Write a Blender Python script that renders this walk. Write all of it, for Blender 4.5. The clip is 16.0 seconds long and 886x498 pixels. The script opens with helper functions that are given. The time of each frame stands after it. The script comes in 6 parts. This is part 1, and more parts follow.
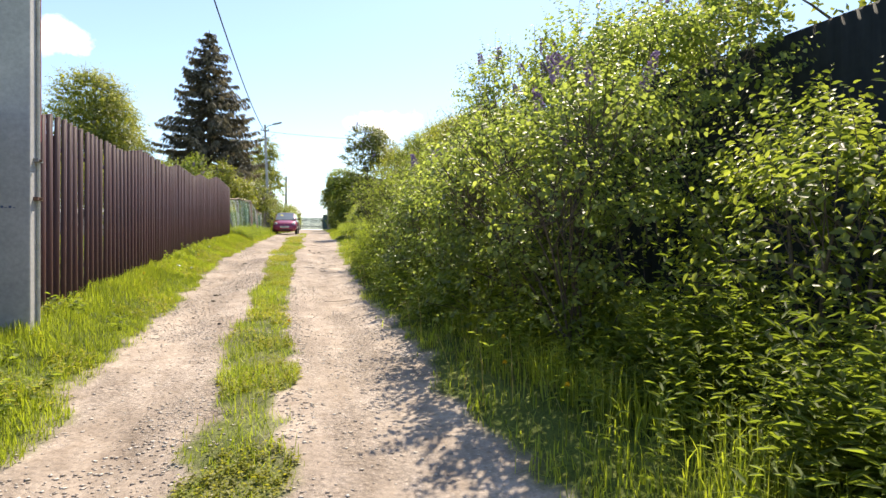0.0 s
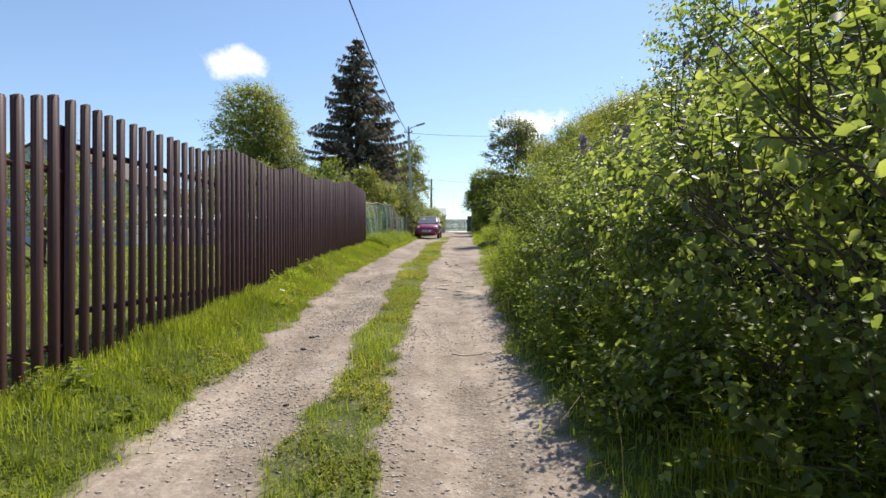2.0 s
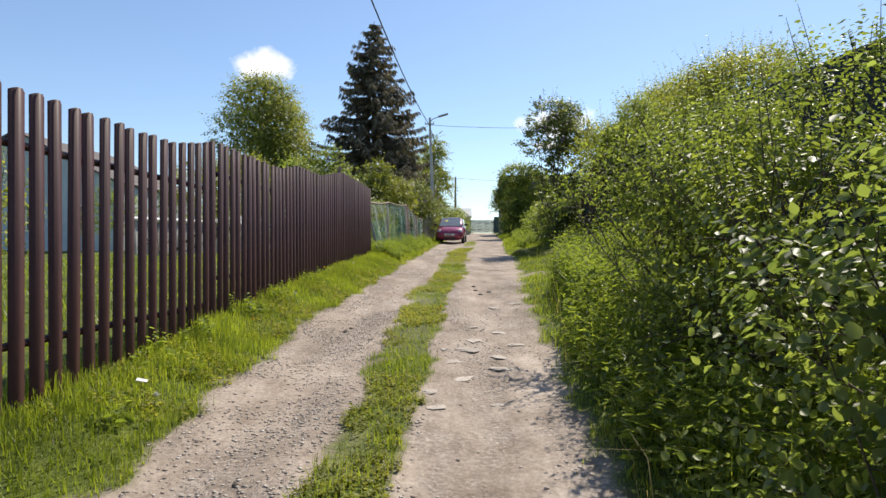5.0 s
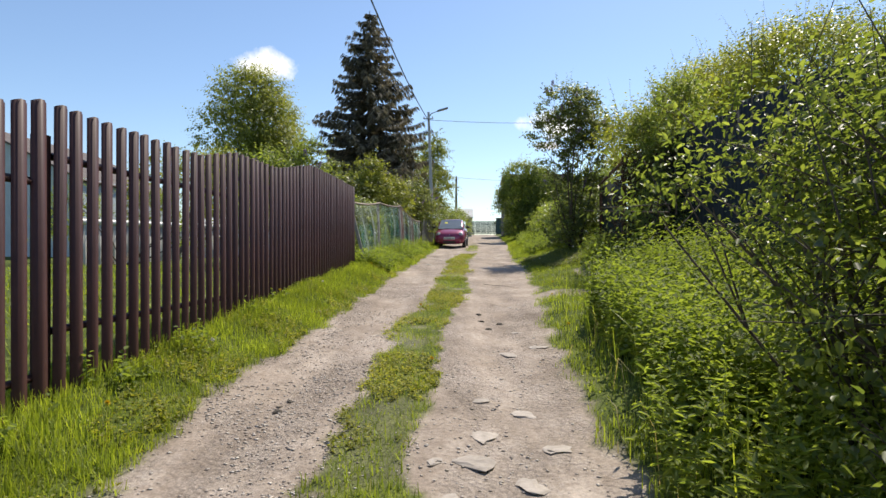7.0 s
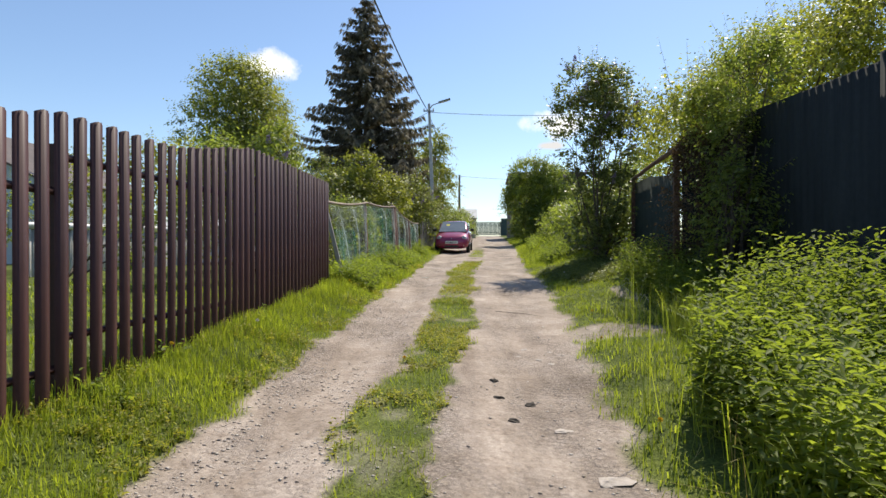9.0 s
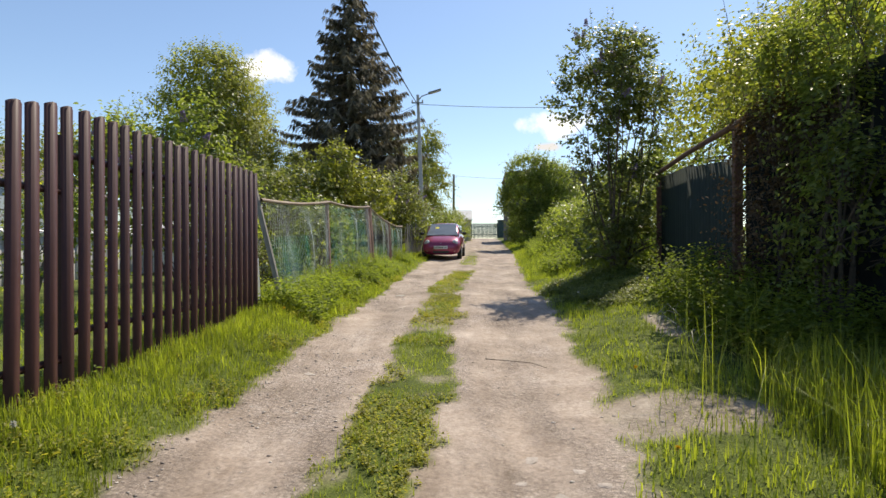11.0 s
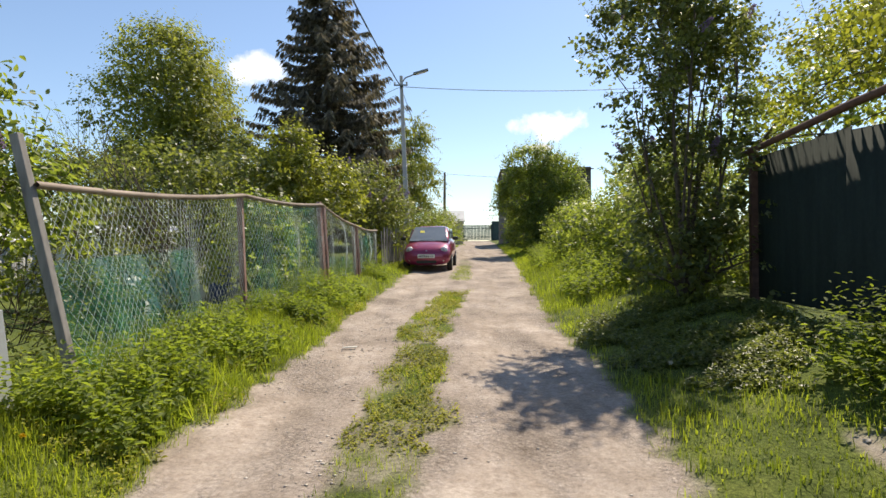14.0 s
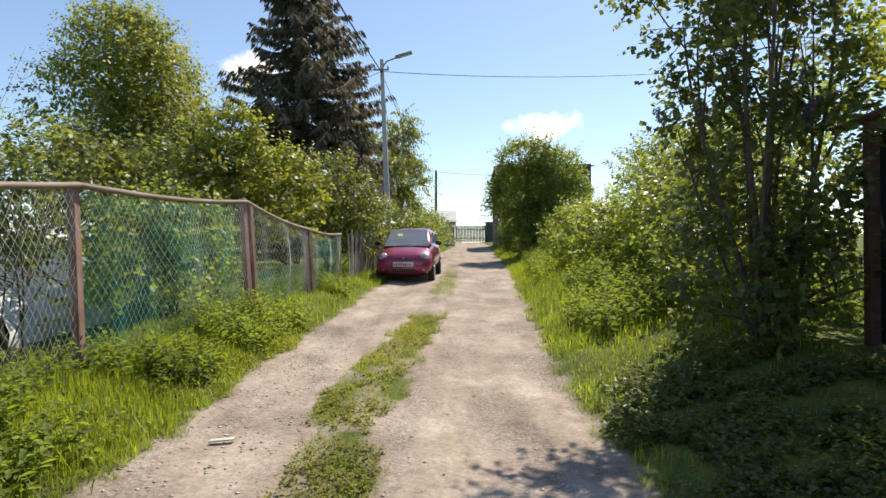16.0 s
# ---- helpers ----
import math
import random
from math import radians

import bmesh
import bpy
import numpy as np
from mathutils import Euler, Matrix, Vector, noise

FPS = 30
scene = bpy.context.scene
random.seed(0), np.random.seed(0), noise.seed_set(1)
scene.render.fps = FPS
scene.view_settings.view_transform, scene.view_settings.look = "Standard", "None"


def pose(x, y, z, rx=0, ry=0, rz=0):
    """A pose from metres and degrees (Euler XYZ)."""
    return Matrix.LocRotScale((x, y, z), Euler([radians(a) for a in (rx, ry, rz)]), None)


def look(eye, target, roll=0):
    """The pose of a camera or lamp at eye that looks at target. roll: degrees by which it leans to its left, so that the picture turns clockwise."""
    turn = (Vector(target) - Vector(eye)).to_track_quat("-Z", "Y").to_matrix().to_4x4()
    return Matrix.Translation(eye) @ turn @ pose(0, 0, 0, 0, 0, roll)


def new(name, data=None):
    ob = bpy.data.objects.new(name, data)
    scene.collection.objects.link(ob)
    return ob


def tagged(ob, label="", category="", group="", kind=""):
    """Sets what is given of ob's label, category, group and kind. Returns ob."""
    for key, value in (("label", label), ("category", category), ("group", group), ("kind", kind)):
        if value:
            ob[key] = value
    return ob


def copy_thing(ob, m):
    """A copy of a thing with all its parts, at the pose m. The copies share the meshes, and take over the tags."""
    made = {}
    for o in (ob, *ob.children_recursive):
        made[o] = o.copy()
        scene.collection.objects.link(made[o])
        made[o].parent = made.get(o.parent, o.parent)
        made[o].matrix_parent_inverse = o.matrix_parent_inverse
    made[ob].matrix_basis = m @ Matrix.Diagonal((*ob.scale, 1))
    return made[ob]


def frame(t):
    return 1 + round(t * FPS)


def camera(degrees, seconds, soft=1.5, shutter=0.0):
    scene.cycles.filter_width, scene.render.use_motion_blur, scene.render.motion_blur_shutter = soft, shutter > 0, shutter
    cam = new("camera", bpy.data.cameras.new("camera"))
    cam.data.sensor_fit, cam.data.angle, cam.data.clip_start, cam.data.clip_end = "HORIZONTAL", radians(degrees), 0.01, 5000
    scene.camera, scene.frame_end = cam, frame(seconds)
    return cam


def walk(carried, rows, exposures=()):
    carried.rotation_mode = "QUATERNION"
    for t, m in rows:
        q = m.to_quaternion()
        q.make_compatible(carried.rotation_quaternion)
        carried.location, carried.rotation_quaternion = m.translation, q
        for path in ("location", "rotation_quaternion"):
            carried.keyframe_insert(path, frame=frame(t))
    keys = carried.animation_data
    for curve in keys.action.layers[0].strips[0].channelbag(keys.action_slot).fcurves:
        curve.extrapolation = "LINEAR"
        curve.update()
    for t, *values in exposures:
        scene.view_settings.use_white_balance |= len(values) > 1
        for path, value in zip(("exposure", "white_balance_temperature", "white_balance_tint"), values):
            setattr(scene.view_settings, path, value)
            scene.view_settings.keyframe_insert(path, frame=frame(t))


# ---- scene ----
cam = camera(76.3, 16.0, soft=1.5)
METRES, EYE, TILT, LEAN, TURN = 22.0, 1.5, 0.0, 0.0, -15.8
ROWS = [
    (0.0, 0.0, 0.0, 0.0, -0.0, 0.07, -0.03),
    (0.5, -0.0025, 0.0298, 0.0059, 5.85, 0.06, 0.07),
    (1.0, -0.0077, 0.0599, 0.0101, 10.13, 0.06, 0.0),
    (1.5, -0.0112, 0.0915, 0.0122, 12.42, 0.07, 0.01),
    (2.0, -0.0168, 0.1227, 0.0139, 14.67, 0.04, -0.0),
    (2.5, -0.0219, 0.1544, 0.0169, 15.91, 0.05, -0.06),
    (3.0, -0.0279, 0.1885, 0.0194, 16.63, 0.01, -0.0),
    (3.5, -0.0374, 0.2191, 0.0238, 16.91, 0.05, -0.13),
    (4.0, -0.0487, 0.2515, 0.0262, 17.12, 0.05, -0.12),
    (6.5, -0.0902, 0.3887, 0.0355, 17.18, 0.02, -0.03),
    (7.0, -0.0972, 0.4184, 0.0389, 17.26, 0.07, -0.07),
    (7.5, -0.105, 0.4511, 0.0422, 17.27, 0.03, -0.01),
    (8.0, -0.1131, 0.4812, 0.0454, 17.48, 0.08, -0.05),
    (8.5, -0.1216, 0.5135, 0.0459, 17.47, 0.11, -0.0),
    (9.0, -0.1324, 0.544, 0.0494, 17.6, 0.07, -0.04),
    (11.5, -0.1602, 0.6998, 0.0591, 17.06, 0.23, 0.25),
    (12.0, -0.1663, 0.7318, 0.0613, 16.81, 0.23, 0.31),
    (12.5, -0.1763, 0.7609, 0.0631, 16.78, 0.22, 0.22),
    (13.0, -0.1875, 0.7915, 0.0646, 16.66, 0.23, 0.23),
    (13.5, -0.198, 0.8197, 0.0666, 16.62, 0.22, 0.2),
    (14.0, -0.2027, 0.8471, 0.069, 16.51, 0.32, 0.27),
    (14.5, -0.2069, 0.8761, 0.0703, 16.42, 0.32, 0.3),
    (15.0, -0.2081, 0.9057, 0.0725, 16.39, 0.37, 0.32),
    (15.5, -0.211, 0.9379, 0.0744, 16.13, 0.34, 0.42),
    (16.0, -0.2196, 0.9678, 0.0772, 16.07, 0.34, 0.22),
]
walk(cam, [(t, pose(0, 0, EYE, TILT, LEAN, TURN) @ pose(METRES * x, METRES * y, METRES * z, 90 + pitch, roll, yaw)) for t, x, y, z, yaw, pitch, roll in ROWS],
     [(0.0, 0.85, 7400, 12), (0.5, 0.68, 7300, 12), (1.0, 0.42, 7000, 11), (1.5, 0.28, 6800, 10), (2.5, 0.2, 6800, 10), (9.0, 0.2, 6800, 10), (12.0, 0.26, 7200, 11), (16.0, 0.32, 7200, 11)])

# ---- world, sun ----
SUN_AZ, SUN_EL = radians(30.0), radians(54.0)
SUN_WAY = Vector((math.sin(SUN_AZ) * math.cos(SUN_EL), math.cos(SUN_AZ) * math.cos(SUN_EL), math.sin(SUN_EL)))
world = bpy.data.worlds.new("sky")
scene.world = world
world.use_nodes = True
wn, wl = world.node_tree.nodes, world.node_tree.links
wn.clear()
w_out = wn.new("ShaderNodeOutputWorld")
w_bg = wn.new("ShaderNodeBackground")
w_sky = wn.new("ShaderNodeTexSky")
w_sky.sky_type = "NISHITA"
w_sky.sun_disc = False
w_sky.sun_elevation, w_sky.sun_rotation = SUN_EL, SUN_AZ
w_sky.air_density, w_sky.dust_density, w_sky.ozone_density = 1.0, 0.3, 4.0
w_bg.inputs["Strength"].default_value = 0.15
w_co = wn.new("ShaderNodeTexCoord")
w_noise = wn.new("ShaderNodeTexNoise")
w_noise.inputs["Scale"].default_value = 21.0
w_noise.inputs["Detail"].default_value = 6.0
w_noise.inputs["Roughness"].default_value = 0.58
wl.new(w_co.outputs["Generated"], w_noise.inputs["Vector"])


def cloud_mask(way, wide, high):
    """A soft patch of cloud about one direction of the sky."""
    sub = wn.new("ShaderNodeVectorMath")
    sub.operation = "SUBTRACT"
    sub.inputs[1].default_value = way
    wl.new(w_co.outputs["Generated"], sub.inputs[0])
    mul = wn.new("ShaderNodeVectorMath")
    mul.operation = "MULTIPLY"
    mul.inputs[1].default_value = (1 / wide, 1 / wide, 1 / high)
    wl.new(sub.outputs[0], mul.inputs[0])
    length = wn.new("ShaderNodeVectorMath")
    length.operation = "LENGTH"
    wl.new(mul.outputs[0], length.inputs[0])
    fall = wn.new("ShaderNodeMath")
    fall.operation = "MULTIPLY_ADD"
    fall.inputs[1].default_value = -0.75
    fall.inputs[2].default_value = 0.42
    wl.new(length.outputs["Value"], fall.inputs[0])
    add = wn.new("ShaderNodeMath")
    add.operation = "ADD"
    wl.new(fall.outputs[0], add.inputs[0])
    wl.new(w_noise.outputs["Fac"], add.inputs[1])
    ramp = wn.new("ShaderNodeMapRange")
    ramp.inputs["From Min"].default_value = 0.42
    ramp.inputs["From Max"].default_value = 0.70
    ramp.clamp = True
    wl.new(add.outputs[0], ramp.inputs["Value"])
    return ramp.outputs["Result"]


w_col = w_sky.outputs[0]
for way, wide, high, white in (((-0.31, 0.905, 0.296), 0.075, 0.045, 7.5), ((0.165, 0.963, 0.215), 0.095, 0.038, 7.5),
                               ((0.15, 0.97, 0.178), 0.04, 0.012, 5.0)):
    w_mix = wn.new("ShaderNodeMix")
    w_mix.data_type = "RGBA"
    w_mix.inputs[7].default_value = (white, white, white * 1.02, 1)
    wl.new(cloud_mask(way, wide, high), w_mix.inputs[0])
    wl.new(w_col, w_mix.inputs[6])
    w_col = w_mix.outputs[2]
wl.new(w_col, w_bg.inputs["Color"])
wl.new(w_bg.outputs[0], w_out.inputs[0])

sun = new("sun", bpy.data.lights.new("sun", "SUN"))
sun.data.energy, sun.data.angle, sun.data.color = 5.0, radians(0.55), (1.0, 0.94, 0.83)
sun.matrix_world = look(SUN_WAY * 60, (0, 0, 0))


# ---- materials ----
def material(name):
    m = bpy.data.materials.new(name)
    m.use_nodes = True
    return m, m.node_tree.nodes, m.node_tree.links, m.node_tree.nodes["Principled BSDF"]


def noise_ramp(n, l, scale, colours, detail=6.0, rough=0.6, coords="Object", stretch=(1, 1, 1), low=0.3, high=0.7):
    co = n.new("ShaderNodeTexCoord")
    mp = n.new("ShaderNodeMapping")
    mp.inputs["Scale"].default_value = stretch
    l.new(co.outputs[coords], mp.inputs["Vector"])
    tx = n.new("ShaderNodeTexNoise")
    tx.inputs["Scale"].default_value, tx.inputs["Detail"].default_value, tx.inputs["Roughness"].default_value = scale, detail, rough
    l.new(mp.outputs[0], tx.inputs["Vector"])
    rp = n.new("ShaderNodeValToRGB")
    el = rp.color_ramp.elements
    el[0].position, el[1].position = low, high
    el[0].color, el[1].color = (*colours[0], 1), (*colours[-1], 1)
    for i, c in enumerate(colours[1:-1]):
        e = el.new(low + (high - low) * (i + 1) / (len(colours) - 1))
        e.color = (*c, 1)
    l.new(tx.outputs["Fac"], rp.inputs[0])
    return rp.outputs[0], tx.outputs["Fac"]


def mixed(n, l, fac, a, b, mode="MIX"):
    mx = n.new("ShaderNodeMix")
    mx.data_type, mx.blend_type = "RGBA", mode
    for slot, v in ((0, fac), (6, a), (7, b)):
        if isinstance(v, (int, float)):
            mx.inputs[slot].default_value = v
        elif isinstance(v, tuple):
            mx.inputs[slot].default_value = (*v, 1)
        else:
            l.new(v, mx.inputs[slot])
    return mx.outputs[2]


def bumped(n, l, bsdf, height, strength=0.4, dist=0.02):
    b = n.new("ShaderNodeBump")
    b.inputs["Strength"].default_value, b.inputs["Distance"].default_value = strength, dist
    l.new(height, b.inputs["Height"])
    l.new(b.outputs[0], bsdf.inputs["Normal"])


def surface(name, colours, scale=8.0, rough=0.8, metal=0.0, bump=0.3, dist=0.01, stretch=(1, 1, 1), vary=0.0, fine=0.0, spec=0.5):
    m, n, l, b = material(name)
    col, fac = noise_ramp(n, l, scale, colours, stretch=stretch)
    if fine:
        c2, f2 = noise_ramp(n, l, scale * 9, ((1 - fine,) * 3, (1 + fine * 0.4,) * 3), detail=3)
        col = mixed(n, l, 1.0, col, c2, "MULTIPLY")
    if vary:
        info = n.new("ShaderNodeObjectInfo")
        hsv = n.new("ShaderNodeHueSaturation")
        mr = n.new("ShaderNodeMapRange")
        mr.inputs["To Min"].default_value, mr.inputs["To Max"].default_value = 1 - vary, 1 + vary
        l.new(info.outputs["Random"], mr.inputs["Value"])
        l.new(mr.outputs[0], hsv.inputs["Value"])
        l.new(col, hsv.inputs["Color"])
        col = hsv.outputs[0]
    l.new(col, b.inputs["Base Color"])
    b.inputs["Roughness"].default_value, b.inputs["Metallic"].default_value = rough, metal
    b.inputs["Specular IOR Level"].default_value = spec
    if bump:
        bumped(n, l, b, fac, bump, dist)
    return m


def leafy(name, dark, light, through_col, gloss=0.45, glow=0.5, big=0.7):
    """Leaf surface: each leaf its own tint, light shining through."""
    m, n, l, b = material(name)
    geo = n.new("ShaderNodeNewGeometry")
    rp = n.new("ShaderNodeValToRGB")
    rp.color_ramp.elements[0].color, rp.color_ramp.elements[1].color = (*dark, 1), (*light, 1)
    l.new(geo.outputs["Random Per Island"], rp.inputs[0])
    patch, _ = noise_ramp(n, l, big, ((0.62, 0.64, 0.60), (1.22, 1.18, 1.1)), detail=2)
    col = mixed(n, l, 1.0, rp.outputs[0], patch, "MULTIPLY")
    l.new(col, b.inputs["Base Color"])
    b.inputs["Roughness"].default_value = gloss
    b.inputs["Specular IOR Level"].default_value = 0.5
    tr = n.new("ShaderNodeBsdfTranslucent")
    tcol = mixed(n, l, 1.0, col, tuple(through_col), "MULTIPLY")
    l.new(tcol, tr.inputs["Color"])
    ms = n.new("ShaderNodeMixShader")
    ms.inputs[0].default_value = glow
    l.new(b.outputs[0], ms.inputs[1])
    l.new(tr.outputs[0], ms.inputs[2])
    l.new(ms.outputs[0], n["Material Output"].inputs[0])
    return m


M_LILAC = leafy("lilac leaf", (0.090, 0.132, 0.040), (0.215, 0.265, 0.080), (2.8, 2.7, 1.6))
# brighter copy of the lilac leaf, with backlight put into its colour
M_LILACLIT = leafy("lit lilac leaf", (0.105, 0.150, 0.045), (0.25, 0.300, 0.092), (2.8, 2.7, 1.6))
M_SHRUB = leafy("shrub leaf", (0.086, 0.122, 0.032), (0.212, 0.256, 0.068), (2.7, 2.6, 1.3))
M_YELLOWISH = leafy("yellowish leaf", (0.114, 0.134, 0.030), (0.265, 0.29, 0.062), (2.3, 2.2, 1.1))
M_BIRCH = leafy("birch leaf", (0.11, 0.140, 0.036), (0.23, 0.262, 0.068), (2.5, 2.3, 1.2), gloss=0.5)
M_SPRUCE = leafy("spruce needles", (0.075, 0.072, 0.055), (0.24, 0.215, 0.165), (1.6, 1.5, 1.2), gloss=0.7, glow=0.32)
M_DARKLEAF = leafy("dark leaf", (0.070, 0.094, 0.030), (0.165, 0.196, 0.06), (2.6, 2.4, 1.25))
M_NETTLE = leafy("nettle leaf", (0.100, 0.145, 0.032), (0.200, 0.258, 0.054), (2.2, 2.1, 1.0), gloss=0.68)
# darker copy of the lilac leaf, with shade put into its colour
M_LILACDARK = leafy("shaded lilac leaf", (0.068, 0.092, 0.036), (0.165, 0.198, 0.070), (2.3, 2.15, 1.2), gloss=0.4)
M_CLOVER = leafy("clover leaf", (0.165, 0.185, 0.034), (0.32, 0.335, 0.066), (2.0, 1.8, 1.0), gloss=0.55)
M_GRASS = leafy("grass blade", (0.138, 0.187, 0.028), (0.335, 0.378, 0.068), (2.0, 2.05, 0.9), gloss=0.5, glow=0.45, big=1.3)
M_DRYGRASS = leafy("dry grass", (0.30, 0.25, 0.11), (0.46, 0.40, 0.20), (1.6, 1.5, 1.0), gloss=0.6)
M_FLOWER = leafy("lilac blossom", (0.22, 0.16, 0.32), (0.38, 0.30, 0.50), (1.3, 1.2, 1.3), gloss=0.6, glow=0.3)
M_DANDELION = leafy("dandelion", (0.75, 0.50, 0.02), (0.85, 0.62, 0.04), (1.1, 1.0, 0.8), gloss=0.7, glow=0.3)
M_SEEDHEAD = leafy("seed head", (0.6, 0.6, 0.57), (0.8, 0.8, 0.77), (1.1, 1.1, 1.1), gloss=0.8, glow=0.4)
M_DRYLEAF = leafy("withered leaf", (0.06, 0.042, 0.022), (0.16, 0.11, 0.055), (1.6, 1.3, 1.0), gloss=0.7, glow=0.3)
M_BARK = surface("bark", ((0.05, 0.042, 0.034), (0.17, 0.14, 0.11)), 14, 0.9, bump=0.7, stretch=(1, 1, 0.25))
M_BIRCHBARK = surface("birch bark", ((0.10, 0.09, 0.08), (0.62, 0.60, 0.56)), 5, 0.8, bump=0.4, stretch=(1, 1, 2.5))
M_DRYSTALK = surface("bleached stalk", ((0.42, 0.38, 0.29), (0.62, 0.57, 0.45)), 14, 0.8, bump=0.1)
M_TWIG = surface("twig", ((0.05, 0.038, 0.028), (0.13, 0.10, 0.072)), 20, 0.85, bump=0.3)
M_PICKET = surface("brown painted steel", ((0.060, 0.025, 0.024), (0.086, 0.037, 0.035)), 3, 0.5, spec=0.34, bump=0.06, dist=0.004, vary=0.14, fine=0.12)
M_PICKETPOST = surface("brown painted post", ((0.044, 0.019, 0.017), (0.066, 0.030, 0.027)), 3, 0.6, spec=0.3, bump=0.06, dist=0.004, fine=0.15)
M_CONCRETE = surface("pole concrete", ((0.36, 0.36, 0.37), (0.47, 0.47, 0.47)), 3.5, 0.9, bump=0.25, dist=0.006, fine=0.16)
M_LIGHTPAINT = surface("pale worn paint", ((0.45, 0.43, 0.38), (0.62, 0.60, 0.54)), 6, 0.75, bump=0.15, dist=0.003, fine=0.2)
M_REDPAINT = surface("red insulated cable", ((0.22, 0.03, 0.03), (0.34, 0.05, 0.045)), 9, 0.5, bump=0.0)
M_DARKSHEET = surface("dark green-black sheet metal", ((0.011, 0.014, 0.013), (0.024, 0.028, 0.026)), 1.6, 0.75, spec=0.2, bump=0.08, stretch=(3, 3, 0.5), fine=0.25)
M_GREENGATE = surface("dark green painted gate", ((0.011, 0.019, 0.014), (0.022, 0.034, 0.025)), 2.2, 0.75, spec=0.2, bump=0.08, stretch=(3, 3, 0.5), fine=0.25)
M_RUST = surface("rusty steel", ((0.065, 0.032, 0.022), (0.16, 0.085, 0.06)), 12, 0.8, bump=0.4, dist=0.004)
M_ROSEPOST = surface("weathered red-brown post", ((0.20, 0.10, 0.082), (0.40, 0.265, 0.225)), 10, 0.85, bump=0.4, dist=0.005, stretch=(1, 1, 0.3), vary=0.2)
M_OLDWOOD = surface("weathered wood", ((0.17, 0.13, 0.10), (0.36, 0.29, 0.23)), 9, 0.9, bump=0.5, dist=0.006, stretch=(1, 0.25, 1), vary=0.15)
M_GREYWOOD = surface("grey wood", ((0.13, 0.12, 0.11), (0.30, 0.28, 0.255)), 9, 0.9, bump=0.5, dist=0.006, stretch=(1, 1, 0.2), vary=0.2)
M_WIRE = surface("galvanised wire", ((0.38, 0.44, 0.41), (0.58, 0.62, 0.58)), 20, 0.5, metal=0.3, bump=0)
M_CABLE = surface("black cable", ((0.012, 0.012, 0.013), (0.03, 0.03, 0.03)), 4, 0.6, bump=0)
M_STEEL = surface("grey lamp steel", ((0.16, 0.17, 0.18), (0.25, 0.26, 0.27)), 5, 0.5, metal=0.4, bump=0)
M_GLASSLAMP = surface("lamp glass", ((0.5, 0.5, 0.5), (0.6, 0.6, 0.6)), 5, 0.2, bump=0)
M_PORCELAIN = surface("insulator", ((0.45, 0.42, 0.38), (0.6, 0.58, 0.54)), 5, 0.25, bump=0)
M_CARPAINT, _n, _l, _b = material("wine red car paint")
_c, _f = noise_ramp(_n, _l, 2.5, ((0.25, 0.016, 0.070), (0.32, 0.024, 0.092)))
_l.new(_c, _b.inputs["Base Color"])
_b.inputs["Roughness"].default_value, _b.inputs["Metallic"].default_value = 0.3, 0.25
_b.inputs["Coat Weight"].default_value, _b.inputs["Coat Roughness"].default_value = 0.8, 0.06
# pale blue-grey base stands in for sky reflected in the glass
M_CARGLASS = surface("sky-toned car glass", ((0.13, 0.155, 0.18), (0.20, 0.225, 0.25)), 2, 0.08, bump=0, spec=1.0)
M_HEADLIGHT = surface("headlight lens", ((0.42, 0.42, 0.44), (0.62, 0.62, 0.64)), 8, 0.12, bump=0)
M_BLACKPLASTIC = surface("black plastic", ((0.014, 0.014, 0.015), (0.03, 0.03, 0.032)), 9, 0.6, bump=0.05)
M_TYRE = surface("tyre rubber", ((0.014, 0.014, 0.014), (0.035, 0.033, 0.03)), 12, 0.85, bump=0.2)
M_RIM = surface("steel rim", ((0.30, 0.30, 0.31), (0.44, 0.44, 0.45)), 6, 0.35, metal=0.7, bump=0)
M_PLATE = surface("number plate white", ((0.62, 0.62, 0.61), (0.74, 0.74, 0.73)), 14, 0.5, bump=0)
M_PLATEBAR = surface("plate black print", ((0.02, 0.02, 0.02), (0.04, 0.04, 0.04)), 4, 0.6, bump=0)
M_YELLOWCARD = surface("yellow card", ((0.62, 0.55, 0.05), (0.74, 0.66, 0.08)), 4, 0.6, bump=0)
M_WHITESHEET = surface("white film", ((0.62, 0.63, 0.63), (0.80, 0.80, 0.80)), 1.5, 0.45, bump=0.6, dist=0.05)
M_SLATE = surface("pale asbestos slate", ((0.38, 0.37, 0.35), (0.58, 0.57, 0.54)), 2.5, 0.9, bump=0.2, fine=0.2)
M_HOUSEWALL = surface("pale blue-grey siding", ((0.36, 0.42, 0.47), (0.46, 0.52, 0.57)), 1.5, 0.8, bump=0.1, fine=0.1)
M_BROWNROOF = surface("brown roof sheet", ((0.065, 0.045, 0.036), (0.12, 0.085, 0.07)), 2, 0.6, bump=0.1, fine=0.2)
M_LOGWALL = surface("dark stained boards", ((0.05, 0.045, 0.04), (0.10, 0.09, 0.075)), 3, 0.8, bump=0.3, stretch=(1, 1, 6))
M_GREYROOF = surface("grey roof sheet", ((0.36, 0.38, 0.40), (0.50, 0.52, 0.54)), 2, 0.5, bump=0.1)
M_BLUEGATE = surface("blue-green painted steel", ((0.025, 0.06, 0.065), (0.05, 0.10, 0.10)), 4, 0.5, bump=0.05)
M_WINDOW = surface("window glass", ((0.05, 0.06, 0.07), (0.09, 0.10, 0.11)), 2, 0.08, bump=0)
M_STONE = surface("pale limestone", ((0.28, 0.25, 0.22), (0.50, 0.46, 0.41)), 16, 0.92, bump=0.4, dist=0.008, vary=0.22, fine=0.2)
